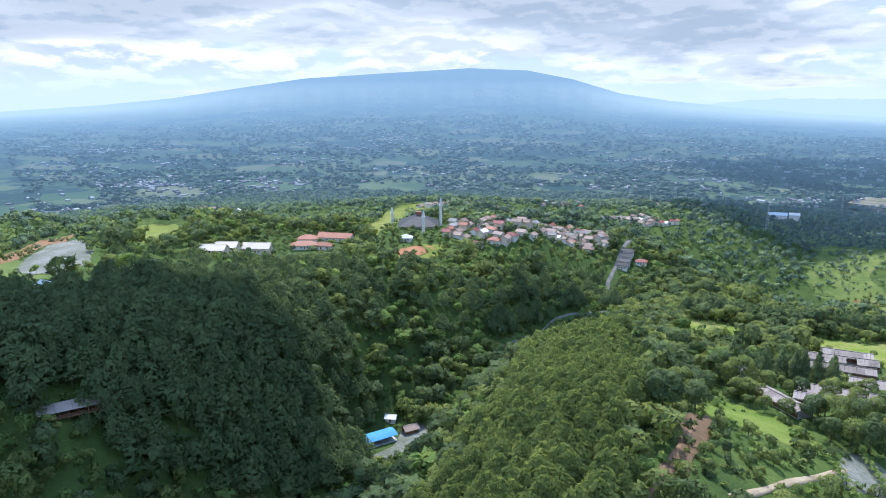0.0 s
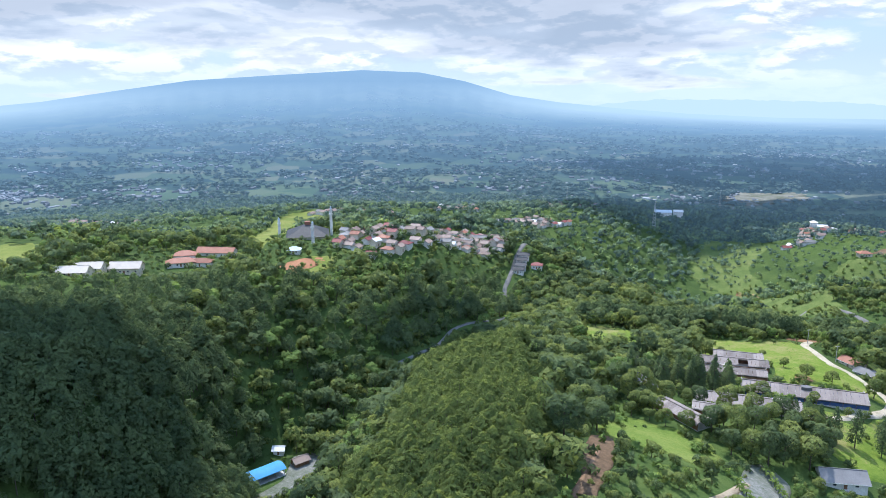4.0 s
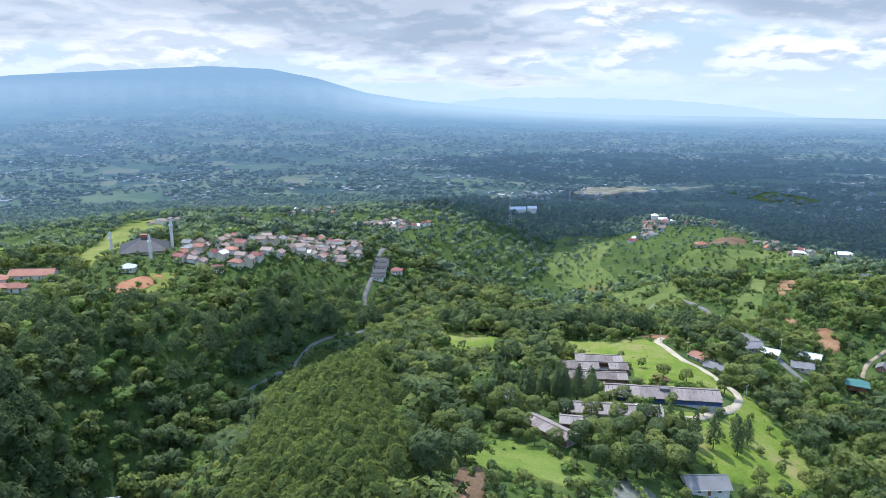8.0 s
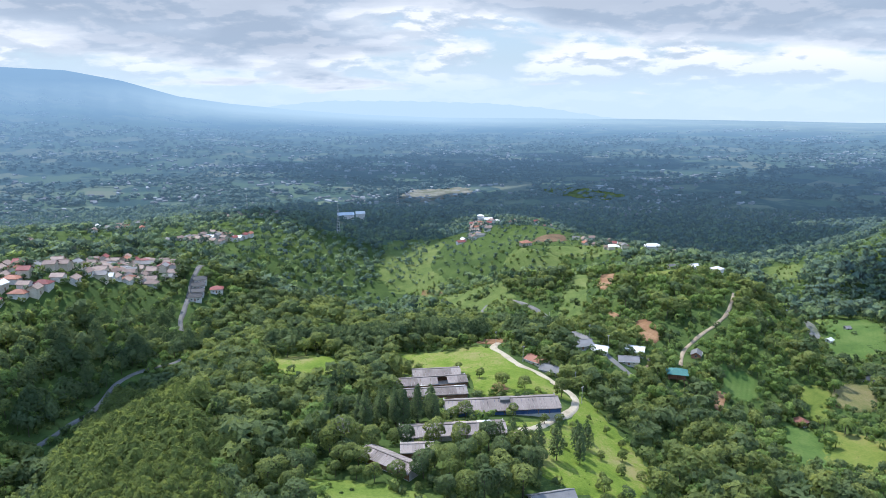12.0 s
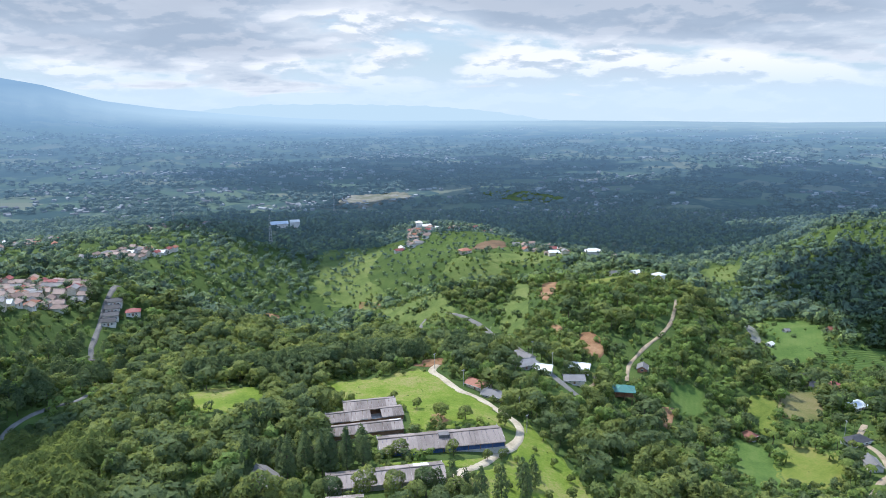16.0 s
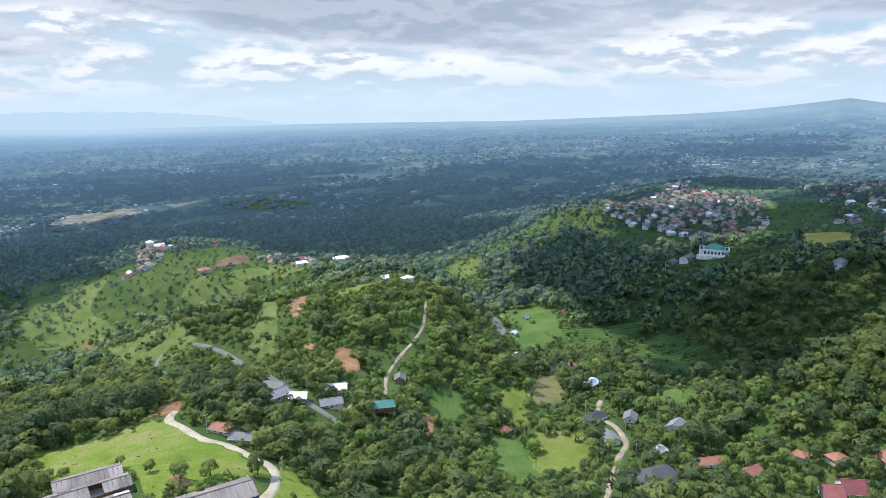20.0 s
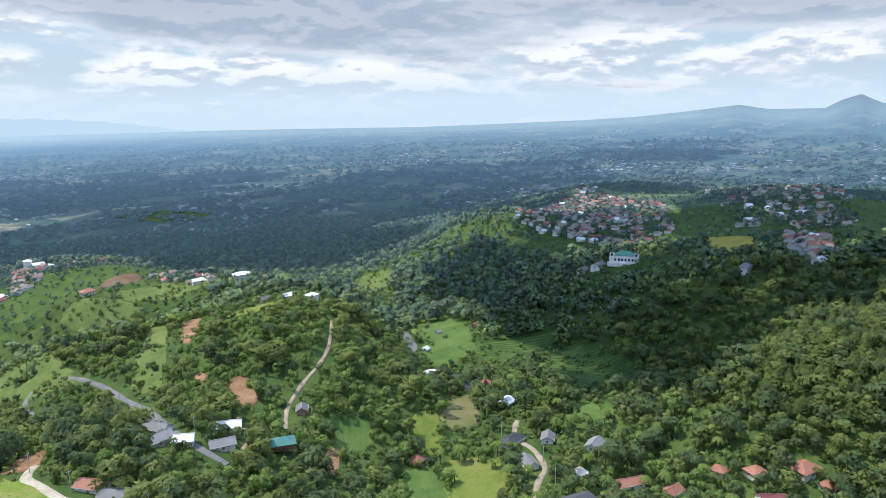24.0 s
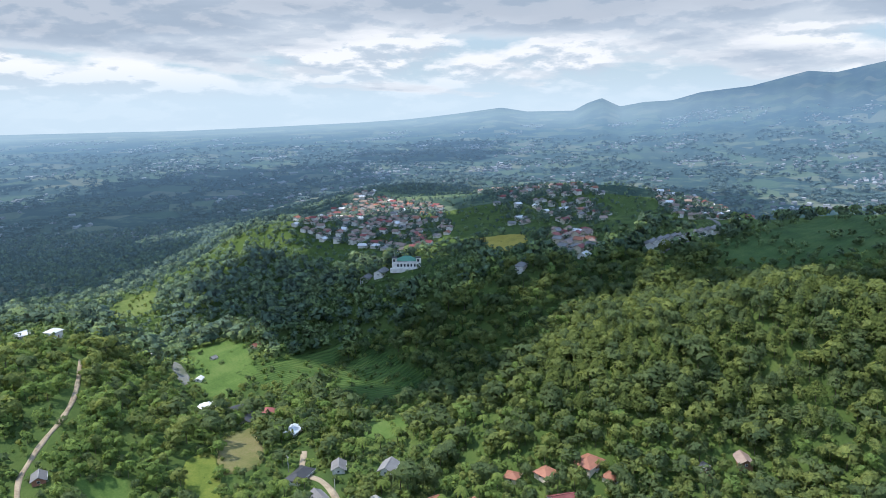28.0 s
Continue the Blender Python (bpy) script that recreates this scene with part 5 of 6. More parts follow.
def crown_template(kind, n, seed, size):
    """A crown of unit height, root at z = 0, as leaf tufts all over its outer lobes."""
    g = np.random.default_rng(seed)
    k, m = (9, n * 14) if kind == "broad" else (1, n * 6)
    if kind == "broad":
        wide = g.uniform(0.2, 0.32)
        lob = np.c_[g.uniform(-wide, wide, k), g.uniform(-wide, wide, k), g.uniform(0.36, 0.84, k), g.uniform(0.11, 0.22, k)]
        lob[0] = (0, 0, 0.70, 0.27)
        w = g.integers(0, k, m)
        d = g.normal(size=(m, 3))
        d /= np.linalg.norm(d, axis=1)[:, None]
        d = d[:, :] * np.where(d[:, 2:3] < -0.35, -1, 1)
        c = lob[w, :3] + d * lob[w, 3:4] * (1, 1, 0.85)
        gap = np.linalg.norm((c[:, None] - lob[None, :, :3]) / (1, 1, 0.85), axis=2) / lob[None, :, 3]
        out = gap.min(1) > 0.93
        c, d = c[out], d[out]
        t = spread(c, n, g)
        c, d = c[t] + d[t] * g.normal(scale=0.012, size=(n, 1)), d[t]
        mid = (c - (0, 0, 0.55)) / 0.45
        return tufts(c, d + (0, 0, 0.2) + g.normal(scale=0.48, size=(n, 3)), size, g), d * 0.6 + mid * 0.5 + (0, 0, 0.15)
    h = 1 - g.beta(1.2, 1.4, m) * (0.8 if kind == "fir" else 0.62)
    a = g.uniform(0, 2 * np.pi, m)
    fat = {"pine": 0.29, "fir": 0.14}[kind]
    tier = 1 + 0.22 * np.sin(h * 34 + 2 * np.sin(a * 2 + seed)) + 0.18 * np.sin(a * 3 + seed)
    rad = fat * np.clip((1.02 - h) / 0.5, 0.08, 1) ** (0.55 if kind == "pine" else 0.7) * tier
    c = np.c_[np.cos(a) * rad, np.sin(a) * rad, h]
    t = spread(c, n, g)
    c, a = c[t], a[t]
    nrm = np.c_[np.cos(a), np.sin(a), g.uniform(0.5, 1.2, n)] + g.normal(scale=0.28, size=(n, 3))
    return tufts(c, nrm, size, g, 1.1), np.c_[np.cos(a), np.sin(a), np.full(n, 0.75)] + g.normal(scale=0.1, size=(n, 3))


def trunk_template(top, r):
    a = np.arange(5) * 2 * np.pi / 5
    lo, hi = np.c_[np.cos(a) * r, np.sin(a) * r, a * 0 - 0.12], np.c_[np.cos(a) * r * 0.5, np.sin(a) * r * 0.5, a * 0 + top]
    nx_lo, nx_hi = np.roll(lo, -1, 0), np.roll(hi, -1, 0)
    q = np.concatenate([np.stack([lo, nx_lo, nx_hi], 1), np.stack([lo, nx_hi, hi], 1)])
    return q, q.mean(1) * (1, 1, 0)


def outward(ob, way):
    """Keeps with every tuft the way that its bough looks."""
    at_ = ob.data.attributes.new("outward", "FLOAT_VECTOR", "FACE")
    at_.data.foreach_set("vector", np.asarray(way, np.float32).ravel())


def wood(name, spots, tall, templates, mat, label, trunk=None, girth=1.0):
    """Trees too many to count as one stuff: spots (n, 2), heights (n)."""
    if not len(spots):
        return
    z = land(spots[:, 0], spots[:, 1])
    pick, turn = rng.integers(0, len(templates), len(spots)), rng.uniform(0, 2 * np.pi, len(spots))
    wide = tall * girth * rng.uniform(0.8, 1.3, len(spots))
    leaves, stems, ways, stem_ways = [], [], [], []
    for k, tem in enumerate(templates):
        m = pick == k
        for src, out in ((tem, leaves), (trunk, stems)):
            if src is None:
                continue
            src, nor = src
            c, s, w = np.cos(turn[m])[:, None, None], np.sin(turn[m])[:, None, None], wide[m][:, None, None]
            out.append(np.stack([(src[None, :, :, 0] * c - src[None, :, :, 1] * s) * w + spots[m][:, :1, None],
                                 (src[None, :, :, 0] * s + src[None, :, :, 1] * c) * w + spots[m][:, 1:2, None],
                                 src[None, :, :, 2] * tall[m][:, None, None] + z[m][:, None, None]], -1).reshape(-1, 3, 3))
            c, s = c[:, :, 0], s[:, :, 0]
            way = np.stack([nor[None, :, 0] * c - nor[None, :, 1] * s, nor[None, :, 0] * s + nor[None, :, 1] * c, nor[None, :, 2] + 0 * c], -1).reshape(-1, 3)
            (ways if out is leaves else stem_ways).append(way)
    q = np.concatenate(leaves + stems)
    ob = mesh_object(name, q.reshape(-1, 3), np.arange(len(q) * 3).reshape(-1, 3), [mat, BARK])
    outward(ob, np.concatenate(ways + stem_ways))
    if stems:
        idx = np.zeros(len(q), np.int32)
        idx[sum(len(x) for x in leaves):] = 1
        ob.data.polygons.foreach_set("material_index", idx)
    return tagged(ob, label, "trees", kind="stuff")


def spots_in(x0, x1, y0, y1, step):
    gx, gy = np.meshgrid(np.arange(x0, x1, step), np.arange(y0, y1, step))
    p = np.c_[gx.ravel(), gy.ravel()] + rng.uniform(-0.48, 0.48, (gx.size, 2)) * step
    b = np.degrees(np.arctan2(p[:, 0] - HUB[0], p[:, 1] + 20))
    return p[(b > -78) & (b < 104)]


def tree(kind, seed, mat):
    """A single tree of unit height: a tapered trunk with limbs, and a crown."""
    g = np.random.default_rng(seed)
    e = new({"broad": "tree", "pine": "pine_tree", "fir": "cypress_tree"}[kind])
    bm = bmesh.new()
    top, r = {"broad": (0.66, 0.024), "pine": (0.92, 0.014), "fir": (0.9, 0.014)}[kind]
    bmesh.ops.create_cone(bm, segments=7, radius1=r, radius2=r * 0.35, depth=top + 0.12, matrix=Matrix.Translation((0, 0, top / 2 - 0.06)))
    for k in range(6):
        a, z = g.uniform(0, 6.28), g.uniform(0.35, 0.6)
        m = pose(0, 0, z) @ Matrix.Rotation(a, 4, "Z") @ Matrix.Rotation(radians(50), 4, "Y") @ Matrix.Translation((0, 0, 0.13))
        bmesh.ops.create_cone(bm, segments=5, radius1=r * 0.45, radius2=r * 0.12, depth=0.26, matrix=m)
    part("trunk", bm, BARK, e)
    q, way = crown_template(kind, {"broad": 520, "pine": 480, "fir": 400}[kind], seed, {"broad": 0.044, "pine": 0.034, "fir": 0.028}[kind])
    outward(mesh_object("crown", q.reshape(-1, 3), np.arange(len(q) * 3).reshape(-1, 3), mat, e), way)
    return e


def palm(seed):
    g = random.Random(seed)
    e = new("palm_tree")
    bm = bmesh.new()
    bmesh.ops.create_cone(bm, segments=6, radius1=0.028, radius2=0.016, depth=0.95, matrix=Matrix.Translation((0, 0, 0.42)))
    part("trunk", bm, BARK, e)
    for k in range(11):
        bm = bmesh.new()
        a, lift = k * 2 * math.pi / 11 + g.uniform(-0.2, 0.2), g.uniform(0.1, 0.5)
        pts = [(0.42 * u, lift * u * 0.5 - 0.45 * u * u) for u in (0, 0.25, 0.5, 0.75, 1)]
        for (r0, z0), (r1, z1), w0, w1 in zip(pts, pts[1:], (0.02, 0.08, 0.09, 0.06), (0.08, 0.09, 0.06, 0.005)):
            for s in (-1, 1):
                v = [Vector((r0, 0, z0)), Vector((r1, 0, z1)), Vector((r1, s * w1, z1 - 0.03)), Vector((r0, s * w0, z0 - 0.03))]
                bm.faces.new([bm.verts.new(Matrix.Rotation(a, 3, "Z") @ p + Vector((0, 0, 0.88))) for p in v])
        part("frond", bm, FROND, e)
    return e


SINGLES = {}


def stand(key, x, y, tall, label, category, group):
    """Stands a single tree of that kind at x, y."""
    fresh = isinstance(SINGLES[key], tuple)
    if fresh:
        kind, seed, mat = SINGLES[key]
        SINGLES[key] = palm(seed) if kind == "palm" else banana(seed) if kind == "banana" else tree(kind, seed, mat)
    src = SINGLES[key]
    m = at(x, y, rng.uniform(0, 360)) @ Matrix.Diagonal((tall * rng.uniform(0.85, 1.2), tall * rng.uniform(0.85, 1.2), tall, 1))
    if fresh:
        src.matrix_basis = m
        return tagged(src, label, category, group)
    ob = copy_thing(src, Matrix())
    ob.matrix_basis = m
    return ob


for k in range(5):
    SINGLES["leaf", k], SINGLES["dark", k] = ("broad", 300 + k, LEAF), ("broad", 320 + k, DARK)
    SINGLES["fresh", k], SINGLES["pine", k] = ("broad", 340 + k, FRESH), ("pine", 360 + k, PINE)
    SINGLES["fir", k], SINGLES["palm", k] = ("fir", 380 + k, DARK), ("palm", 400 + k, LEAF)

def utility_pole():
    e = new("utility_pole")
    bm = bmesh.new()
    bmesh.ops.create_cone(bm, cap_ends=True, segments=7, radius1=0.16, radius2=0.10, depth=9.5, matrix=Matrix.Translation((0, 0, 3.75)))
    part("mast", bm, WALL["concrete"], e)
    boxed("crossarm", (-0.9, 0.9, -0.06, 0.06, 7.9, 8.05), METAL, e)
    for k in (-0.8, 0.0, 0.8):
        boxed("insulator", (k - 0.06, k + 0.06, -0.06, 0.06, 8.05, 8.3), WALL["white"], e)
    return e


def lattice_mast(tall):
    e = new("radio_mast")
    for sx in (-1, 1):
        for sy in (-1, 1):
            bm = bmesh.new()
            slab(bm, [(sx * 2.0, sy * 2.0, -2), (sx * 2.3, sy * 2.0, -2), (sx * 0.45, sy * 0.3, tall), (sx * 0.3, sy * 0.3, tall)], 0.2)
            part("leg", bm, METAL, e)
    for k in range(10):
        u = k / 10
        r = 2.1 * (1 - u) + 0.4 * u
        boxed("brace", (-r, r, -r, -r + 0.2, tall * u, tall * u + 0.25), METAL, e)
        boxed("brace", (-r, r, r - 0.2, r, tall * u, tall * u + 0.25), METAL, e)
    return e


first = None
for x, y in ((82, 347), (85, 368), (66, 396), (57, 424), (120, 424), (118, 452), (116, 492), (114, 530), (262, 350), (250, 331), (226, 314), (268, 386)):
    if first is None:
        first = utility_pole()
        first.matrix_basis = at(x, y, 40)
        tagged(first, "grey concrete utility pole beside the lane", "utility pole", "utility poles")
    else:
        copy_thing(first, at(x, y, (x * 7) % 90))
    BUILT.append((x, y, 2.5))
for x, y, tall in ((40, 1480, 42), (-55, 990, 38), (-200, 1150, 36)):
    tagged(lattice_mast(tall), "slim grey steel lattice mast on the plain", "radio mast", "radio masts").matrix_basis = at(x, y, 20)

stand(("dark", 1), -29, 231, 11, "dark shady tree above the red earth", "tree", "shady trees of the farm")
BUILT.append((-29, 231, 3))
for k, (x, y, tall) in enumerate(((-14, 268, 9), (-19, 274, 8), (-9, 261, 7), (-2, 260, 8), (6, 262, 10), (10, 268, 9), (-21, 265, 6), (2, 284, 9), (-10, 283, 10), (11, 285, 11), (-24, 284, 11), (-16, 290, 10))):
    stand((("leaf", "dark", "leaf")[k % 3], k % 5), x, y, tall, "leafy tree close to the low shed", "tree", "trees round the low shed")
    BUILT.append((x, y, 3.0))
# trees standing alone in the meadows and by the sheds
for x, y, tall in ((47, 351, 8), (57, 350, 7), (73, 348, 10), (39, 364, 5), (58, 318, 5), (64, 320, 5), (88, 343, 5), (59, 307, 4),
                   (31, 378, 6), (27, 322, 8), (46, 321, 7), (13, 333, 6), (-2, 290, 7), (85, 322, 4), (84, 300, 5), (78, 285, 5), (68, 276, 4), (74, 296, 4), (88, 312, 4), (80, 330, 3), (60, 296, 3), (70, 320, 3), (66, 268, 6), (86, 286, 4), (90, 334, 4), (20, 424, 4), (40, 418, 3), (12, 388, 5)):
    stand(("leaf", int(x) % 5), x, y, tall, "small round tree standing in the meadow", "tree", "trees of the farm meadows")
    BUILT.append((x, y, 4))
for x, y, tall in ((42, 283, 11), (44, 278, 9), (47, 282, 12), (54, 284, 13), (65, 294, 11), (71, 302, 9), (61, 307, 5), (66, 301, 10), (73, 311, 8),
                   (63, 286, 10), (38, 283, 12), (34, 284, 10)) + tuple((-26 + 4.6 * (k % 9) + (k * 7 % 3), 304 + 4.6 * (k // 9) + (k * 5 % 3), 11 + k % 4) for k in range(36)):
    if near_built(np.array([(x, y)]))[0]:
        continue
    stand(("fir", int(x + y) % 5), x, y, tall * 1.15, "slender dark green conifer near the sheds", "conifer", "conifers of the farm")
    BUILT.append((x, y, 2.5))
def banana(seed):
    g = random.Random(seed)
    e = new("banana_plant")
    bm = bmesh.new()
    bmesh.ops.create_cone(bm, segments=6, radius1=0.05, radius2=0.03, depth=0.6, matrix=Matrix.Translation((0, 0, 0.22)))
    part("stem", bm, FROND, e)
    for k in range(8):
        bm = bmesh.new()
        a, lift = k * 2 * math.pi / 8 + g.uniform(-0.3, 0.3), g.uniform(0.5, 1.0)
        pts = [(0.5 * u, lift * u - 0.75 * u * u) for u in (0, 0.3, 0.6, 1)]
        for (r0, z0), (r1, z1), w0, w1 in zip(pts, pts[1:], (0.02, 0.11, 0.12), (0.11, 0.12, 0.02)):
            for s in (-1, 1):
                v = [Vector((r0, 0, z0)), Vector((r1, 0, z1)), Vector((r1, s * w1, z1 + 0.03)), Vector((r0, s * w0, z0 + 0.03))]
                bm.faces.new([bm.verts.new(Matrix.Rotation(a, 3, "Z") @ p + Vector((0, 0, 0.5))) for p in v])
        part("leaf", bm, FROND, e)
    return e


for k in range(5):
    SINGLES["banana", k] = ("banana", 420 + k, FRESH)
for k, (x, y) in enumerate(((20, 270), (26, 277), (32, 272), (38, 277), (24, 262), (32, 263), (40, 268), (14, 262), (45, 273), (18, 252), (28, 254), (36, 256), (12, 250), (20, 284), (30, 284))):
    stand((("dark", "leaf")[k % 2], k % 5), x, y, 9.5 + k % 4, "large shady tree below the sheds", "tree", "shady trees of the farm")
    BUILT.append((x, y, 3.5))
for k in range(60):
    x, y = ((-8 + k * 13 % 40, 214 + k * 29 % 42), (5 + k * 11 % 30, 318 + k * 7 % 22), (205 + k * 37 % 130, 290 + k * 23 % 110))[k % 3]
    if not near_built(np.array([(x, y)]))[0]:
        stand(("banana", k % 5), x, y, 3.5 + k % 3, "banana plant with broad pale green leaves", "banana plant", "banana plants of the gardens")
        BUILT.append((x, y, 2.0))


for k in range(46):
    x, y = 215 + (k * 37 % 125), 262 + (k * 53 % 125)
    if not open_land(np.array([(x, y)]))[0]:
        stand(("palm", k % 5), x, y, 6 + k % 5, "garden palm with arching fronds", "palm", "palms of the valley gardens")
        BUILT.append((x, y, 2.5))

RIDGE = [(-150, 436), (-104, 392), (-58, 268), (-40, 196), (-33, 120), (-80, 110), (-86, 190), (-126, 346)]
EAST_PINES = [(350, 291), (398, 320), (498, 308), (520, 237), (470, 150), (405, 144), (378, 232)]


def pine_land(p):
    x, y = p[:, 0], p[:, 1]
    q = p + np.c_[4 * np.sin(y / 9), 4 * np.sin(x / 11)]
    return inside(q, RIDGE) | inside(q, EAST_PINES) | (((x + 235) / 72) ** 2 + ((y - 205) / 90) ** 2 < 1) | (((x - 20) / 90) ** 2 + ((y - 455) / 14) ** 2 < 1)


near = spots_in(-430, 640, -10, 760, 6.3)
near = near[~pine_land(near)]
ranks = spots_in(-430, 640, -10, 480, 4.7)
near = np.concatenate([near, ranks[pine_land(ranks)]])
near = near[~open_land(near) & (rng.random(len(near)) < thin_wood(near))]
reach = np.hypot(near[:, 0] - 20, near[:, 1] - 100)
nx, ny = near.T
pines = pine_land(near)
u = rng.random(len(near))
kind = np.where(pines, np.where(nx < -150, 2, 0), np.where(u < 0.55, 1, np.where(u < 0.85, 2, 3)))
# the eastern pines are mixed with broadleaf trees
kind = np.where(pines & (nx > 300) & (u > 0.3), np.where(u > 0.84, 2, np.where(u > 0.56, 1, 4)), kind)
# fresh bushes in the gorge
kind = np.where((kind == 1) & (nx < -95) & (ny > 150) & (rng.random(len(near)) < 0.3), 3, kind)
hill = ((nx - 195) / 105) ** 2 + ((ny - 550) / 150) ** 2 < 1
kind = np.where(hill & (kind == 2) & (rng.random(len(near)) < 0.7), 1, kind)
kind = np.where(hill & (kind == 1) & (rng.random(len(near)) < 0.5), 3, kind)
# valley floors are fresher, gorge and shaded wood darker
kind = np.where((kind == 1) & (((nx - 250) / 110) ** 2 + ((ny - 390) / 150) ** 2 < 1) & (rng.random(len(near)) < 0.5), 3, kind)
tallest = np.where(pines & (nx > 300), 11.0, np.array([14.5, 11.0, 12.0, 8.5, 13.0])[kind]) * np.where(kind == 0, rng.uniform(0.8, 1.0, len(near)), rng.uniform(0.38, 1.05, len(near)) * np.where(rng.random(len(near)) < 0.11, 1.4, 1.0))
tallest = np.where(kept_low(near), np.minimum(tallest * 0.5, 5.5), tallest)
tallest *= np.where((nx > 560) & (ny > 340), 0.6, 1.0)
# tall dark pines behind the meadow and along the western edge
kind = np.where((kind == 0) & (ny > 425) & (nx > -80), 4, kind)
kind = np.where((kind != 3) & (rng.random(len(near)) < 0.8) & ((pines & (nx < -150)) | near_line(near, [(-330, 270), (-263, 311), (-228, 345), (-202, 370), (-178, 400), (-160, 450), (-150, 500), (-142, 530)], 28)), 4, kind)
tallest = np.where((kind == 4) & (nx < -80), np.maximum(tallest, rng.uniform(8, 14, len(near)) * np.where(kept_low(near), 0.6, 1.0)), tallest)
garden = np.hypot(nx - 15, ny - 215) < 75
garden |= ((nx - 265) / 75) ** 2 + ((ny - 330) / 70) ** 2 < 1
single = np.zeros(len(near), bool)
NAMES = (("pine", "tall olive-green pine of the ridge wood", "pine", "pines of the ridge"), ("leaf", "green broadleaf tree with a rounded crown", "tree", "trees of the hillside"),
         ("dark", "dark green broadleaf tree with a dense crown", "tree", "dark trees of the hillside"), ("fresh", "young tree with yellow-green leaves", "tree", "young trees of the hillside"))
for k in range(4):
    pick = np.where((kind == k) & (garden | (k == 0)))[0]
    pick = pick[np.argsort(np.hypot(nx[pick] + (60 if k == 0 else -40), ny[pick] - (160 if k == 0 else 240)))][:(280, 130, 70, 55)[k]]
    single[pick] = True
    key, label, category, group = NAMES[k]
    for i in pick:
        stand((key, int(i) % 5), nx[i], ny[i], tallest[i], label, category, group)

BROAD = [crown_template("broad", 108, s, 0.091) for s in range(8)]
BROAD_MID = [crown_template("broad", 66, s, 0.114) for s in range(10, 16)]
BROAD_FAR = [crown_template("broad", 30, s, 0.155) for s in range(20, 25)]
PINES = [crown_template("pine", 150, s, 0.058) for s in range(40, 46)]
# distant leaves with haze painted in
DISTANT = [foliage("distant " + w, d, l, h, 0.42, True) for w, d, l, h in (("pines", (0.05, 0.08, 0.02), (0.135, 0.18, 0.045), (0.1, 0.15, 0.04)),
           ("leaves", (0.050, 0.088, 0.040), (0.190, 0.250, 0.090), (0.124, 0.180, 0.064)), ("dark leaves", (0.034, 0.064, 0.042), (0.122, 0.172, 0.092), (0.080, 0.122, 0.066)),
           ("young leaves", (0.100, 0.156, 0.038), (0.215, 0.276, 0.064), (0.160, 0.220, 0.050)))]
LOOKS = (("pine_wood", PINE, "dense olive-green pine wood"), ("broadleaf_wood", LEAF, "mixed green broadleaf wood on the slopes"),
         ("dark_wood", DARK, "dark green broadleaf trees in the wood"), ("young_wood", FRESH, "yellow-green young trees in the wood"), ("dark_pine_wood", DARK, "tall dark green pines of the ridges"))
for k, (name, mat, label) in enumerate(LOOKS):
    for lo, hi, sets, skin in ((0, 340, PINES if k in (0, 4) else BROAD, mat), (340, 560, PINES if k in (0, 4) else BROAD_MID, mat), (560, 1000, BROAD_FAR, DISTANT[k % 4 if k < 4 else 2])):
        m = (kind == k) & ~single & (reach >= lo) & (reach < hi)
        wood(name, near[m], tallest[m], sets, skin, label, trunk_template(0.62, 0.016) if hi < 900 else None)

far = spots_in(-1150, 1350, -60, 1490, 11.2)
out = (np.abs(far[:, 0] - 105) > 537) | (far[:, 1] > 757)
far = far[out & (np.hypot(far[:, 0] - HUB[0], far[:, 1] - HUB[1]) < 1490)]
far = far[~open_land(far) & (rng.random(len(far)) < thin_wood(far))]
high_far = np.where(kept_low(far), 4.5, rng.uniform(6.5, 11, len(far)))
high_far *= np.where(((far[:, 0] - 880) / 300) ** 2 + ((far[:, 1] - 540) / 330) ** 2 < 1, 0.5, 1.0)
u = rng.random(len(far))
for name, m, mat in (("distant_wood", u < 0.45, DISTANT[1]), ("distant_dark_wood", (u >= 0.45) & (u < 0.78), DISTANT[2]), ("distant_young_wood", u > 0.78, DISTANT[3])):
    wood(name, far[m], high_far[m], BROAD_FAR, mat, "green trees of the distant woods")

# garden trees between the village houses
gaps = spots_in(-460, 1100, 230, 1200, 8.0)
home = np.zeros(len(gaps), bool)
for _, poly, _, _ in VILLAGES:
    home |= inside(gaps, poly)
gaps = gaps[home]
close = np.array([np.sort(np.hypot(HOMES[:, 0] - x, HOMES[:, 1] - y))[0] for x, y in gaps])
gaps = gaps[(close > 4.3) & (rng.random(len(gaps)) < 0.85)]
half = rng.random(len(gaps)) < 0.5
wood("village_trees", gaps[half], rng.uniform(4, 8, half.sum()), BROAD_FAR, DISTANT[2], "dark garden trees between village houses")
wood("village_green_trees", gaps[~half], rng.uniform(3.5, 7, (~half).sum()), BROAD_FAR, DISTANT[1], "green garden trees between village houses")

# tufts in the meadows
tuft = spots_in(-70, 100, 255, 440, 2.6)
lawn = np.zeros(len(tuft), bool)
for name, look_, poly, _ in FIELDS:
    if name == "meadow":
        lawn |= inside(tuft, poly)
patch = np.sin(tuft[:, 0] / 5 + np.sin(tuft[:, 1] / 7) * 2) * np.sin(tuft[:, 1] / 6)
tuft = tuft[lawn & ~near_built(tuft) & (patch + rng.normal(scale=0.3, size=len(tuft)) > 0.55)]
wood("grass_tufts", tuft, rng.uniform(0.25, 0.8, len(tuft)), [crown_template("broad", 14, s, 0.26) for s in range(80, 84)], FRESH, "rough grass tufts and weeds in the meadows")

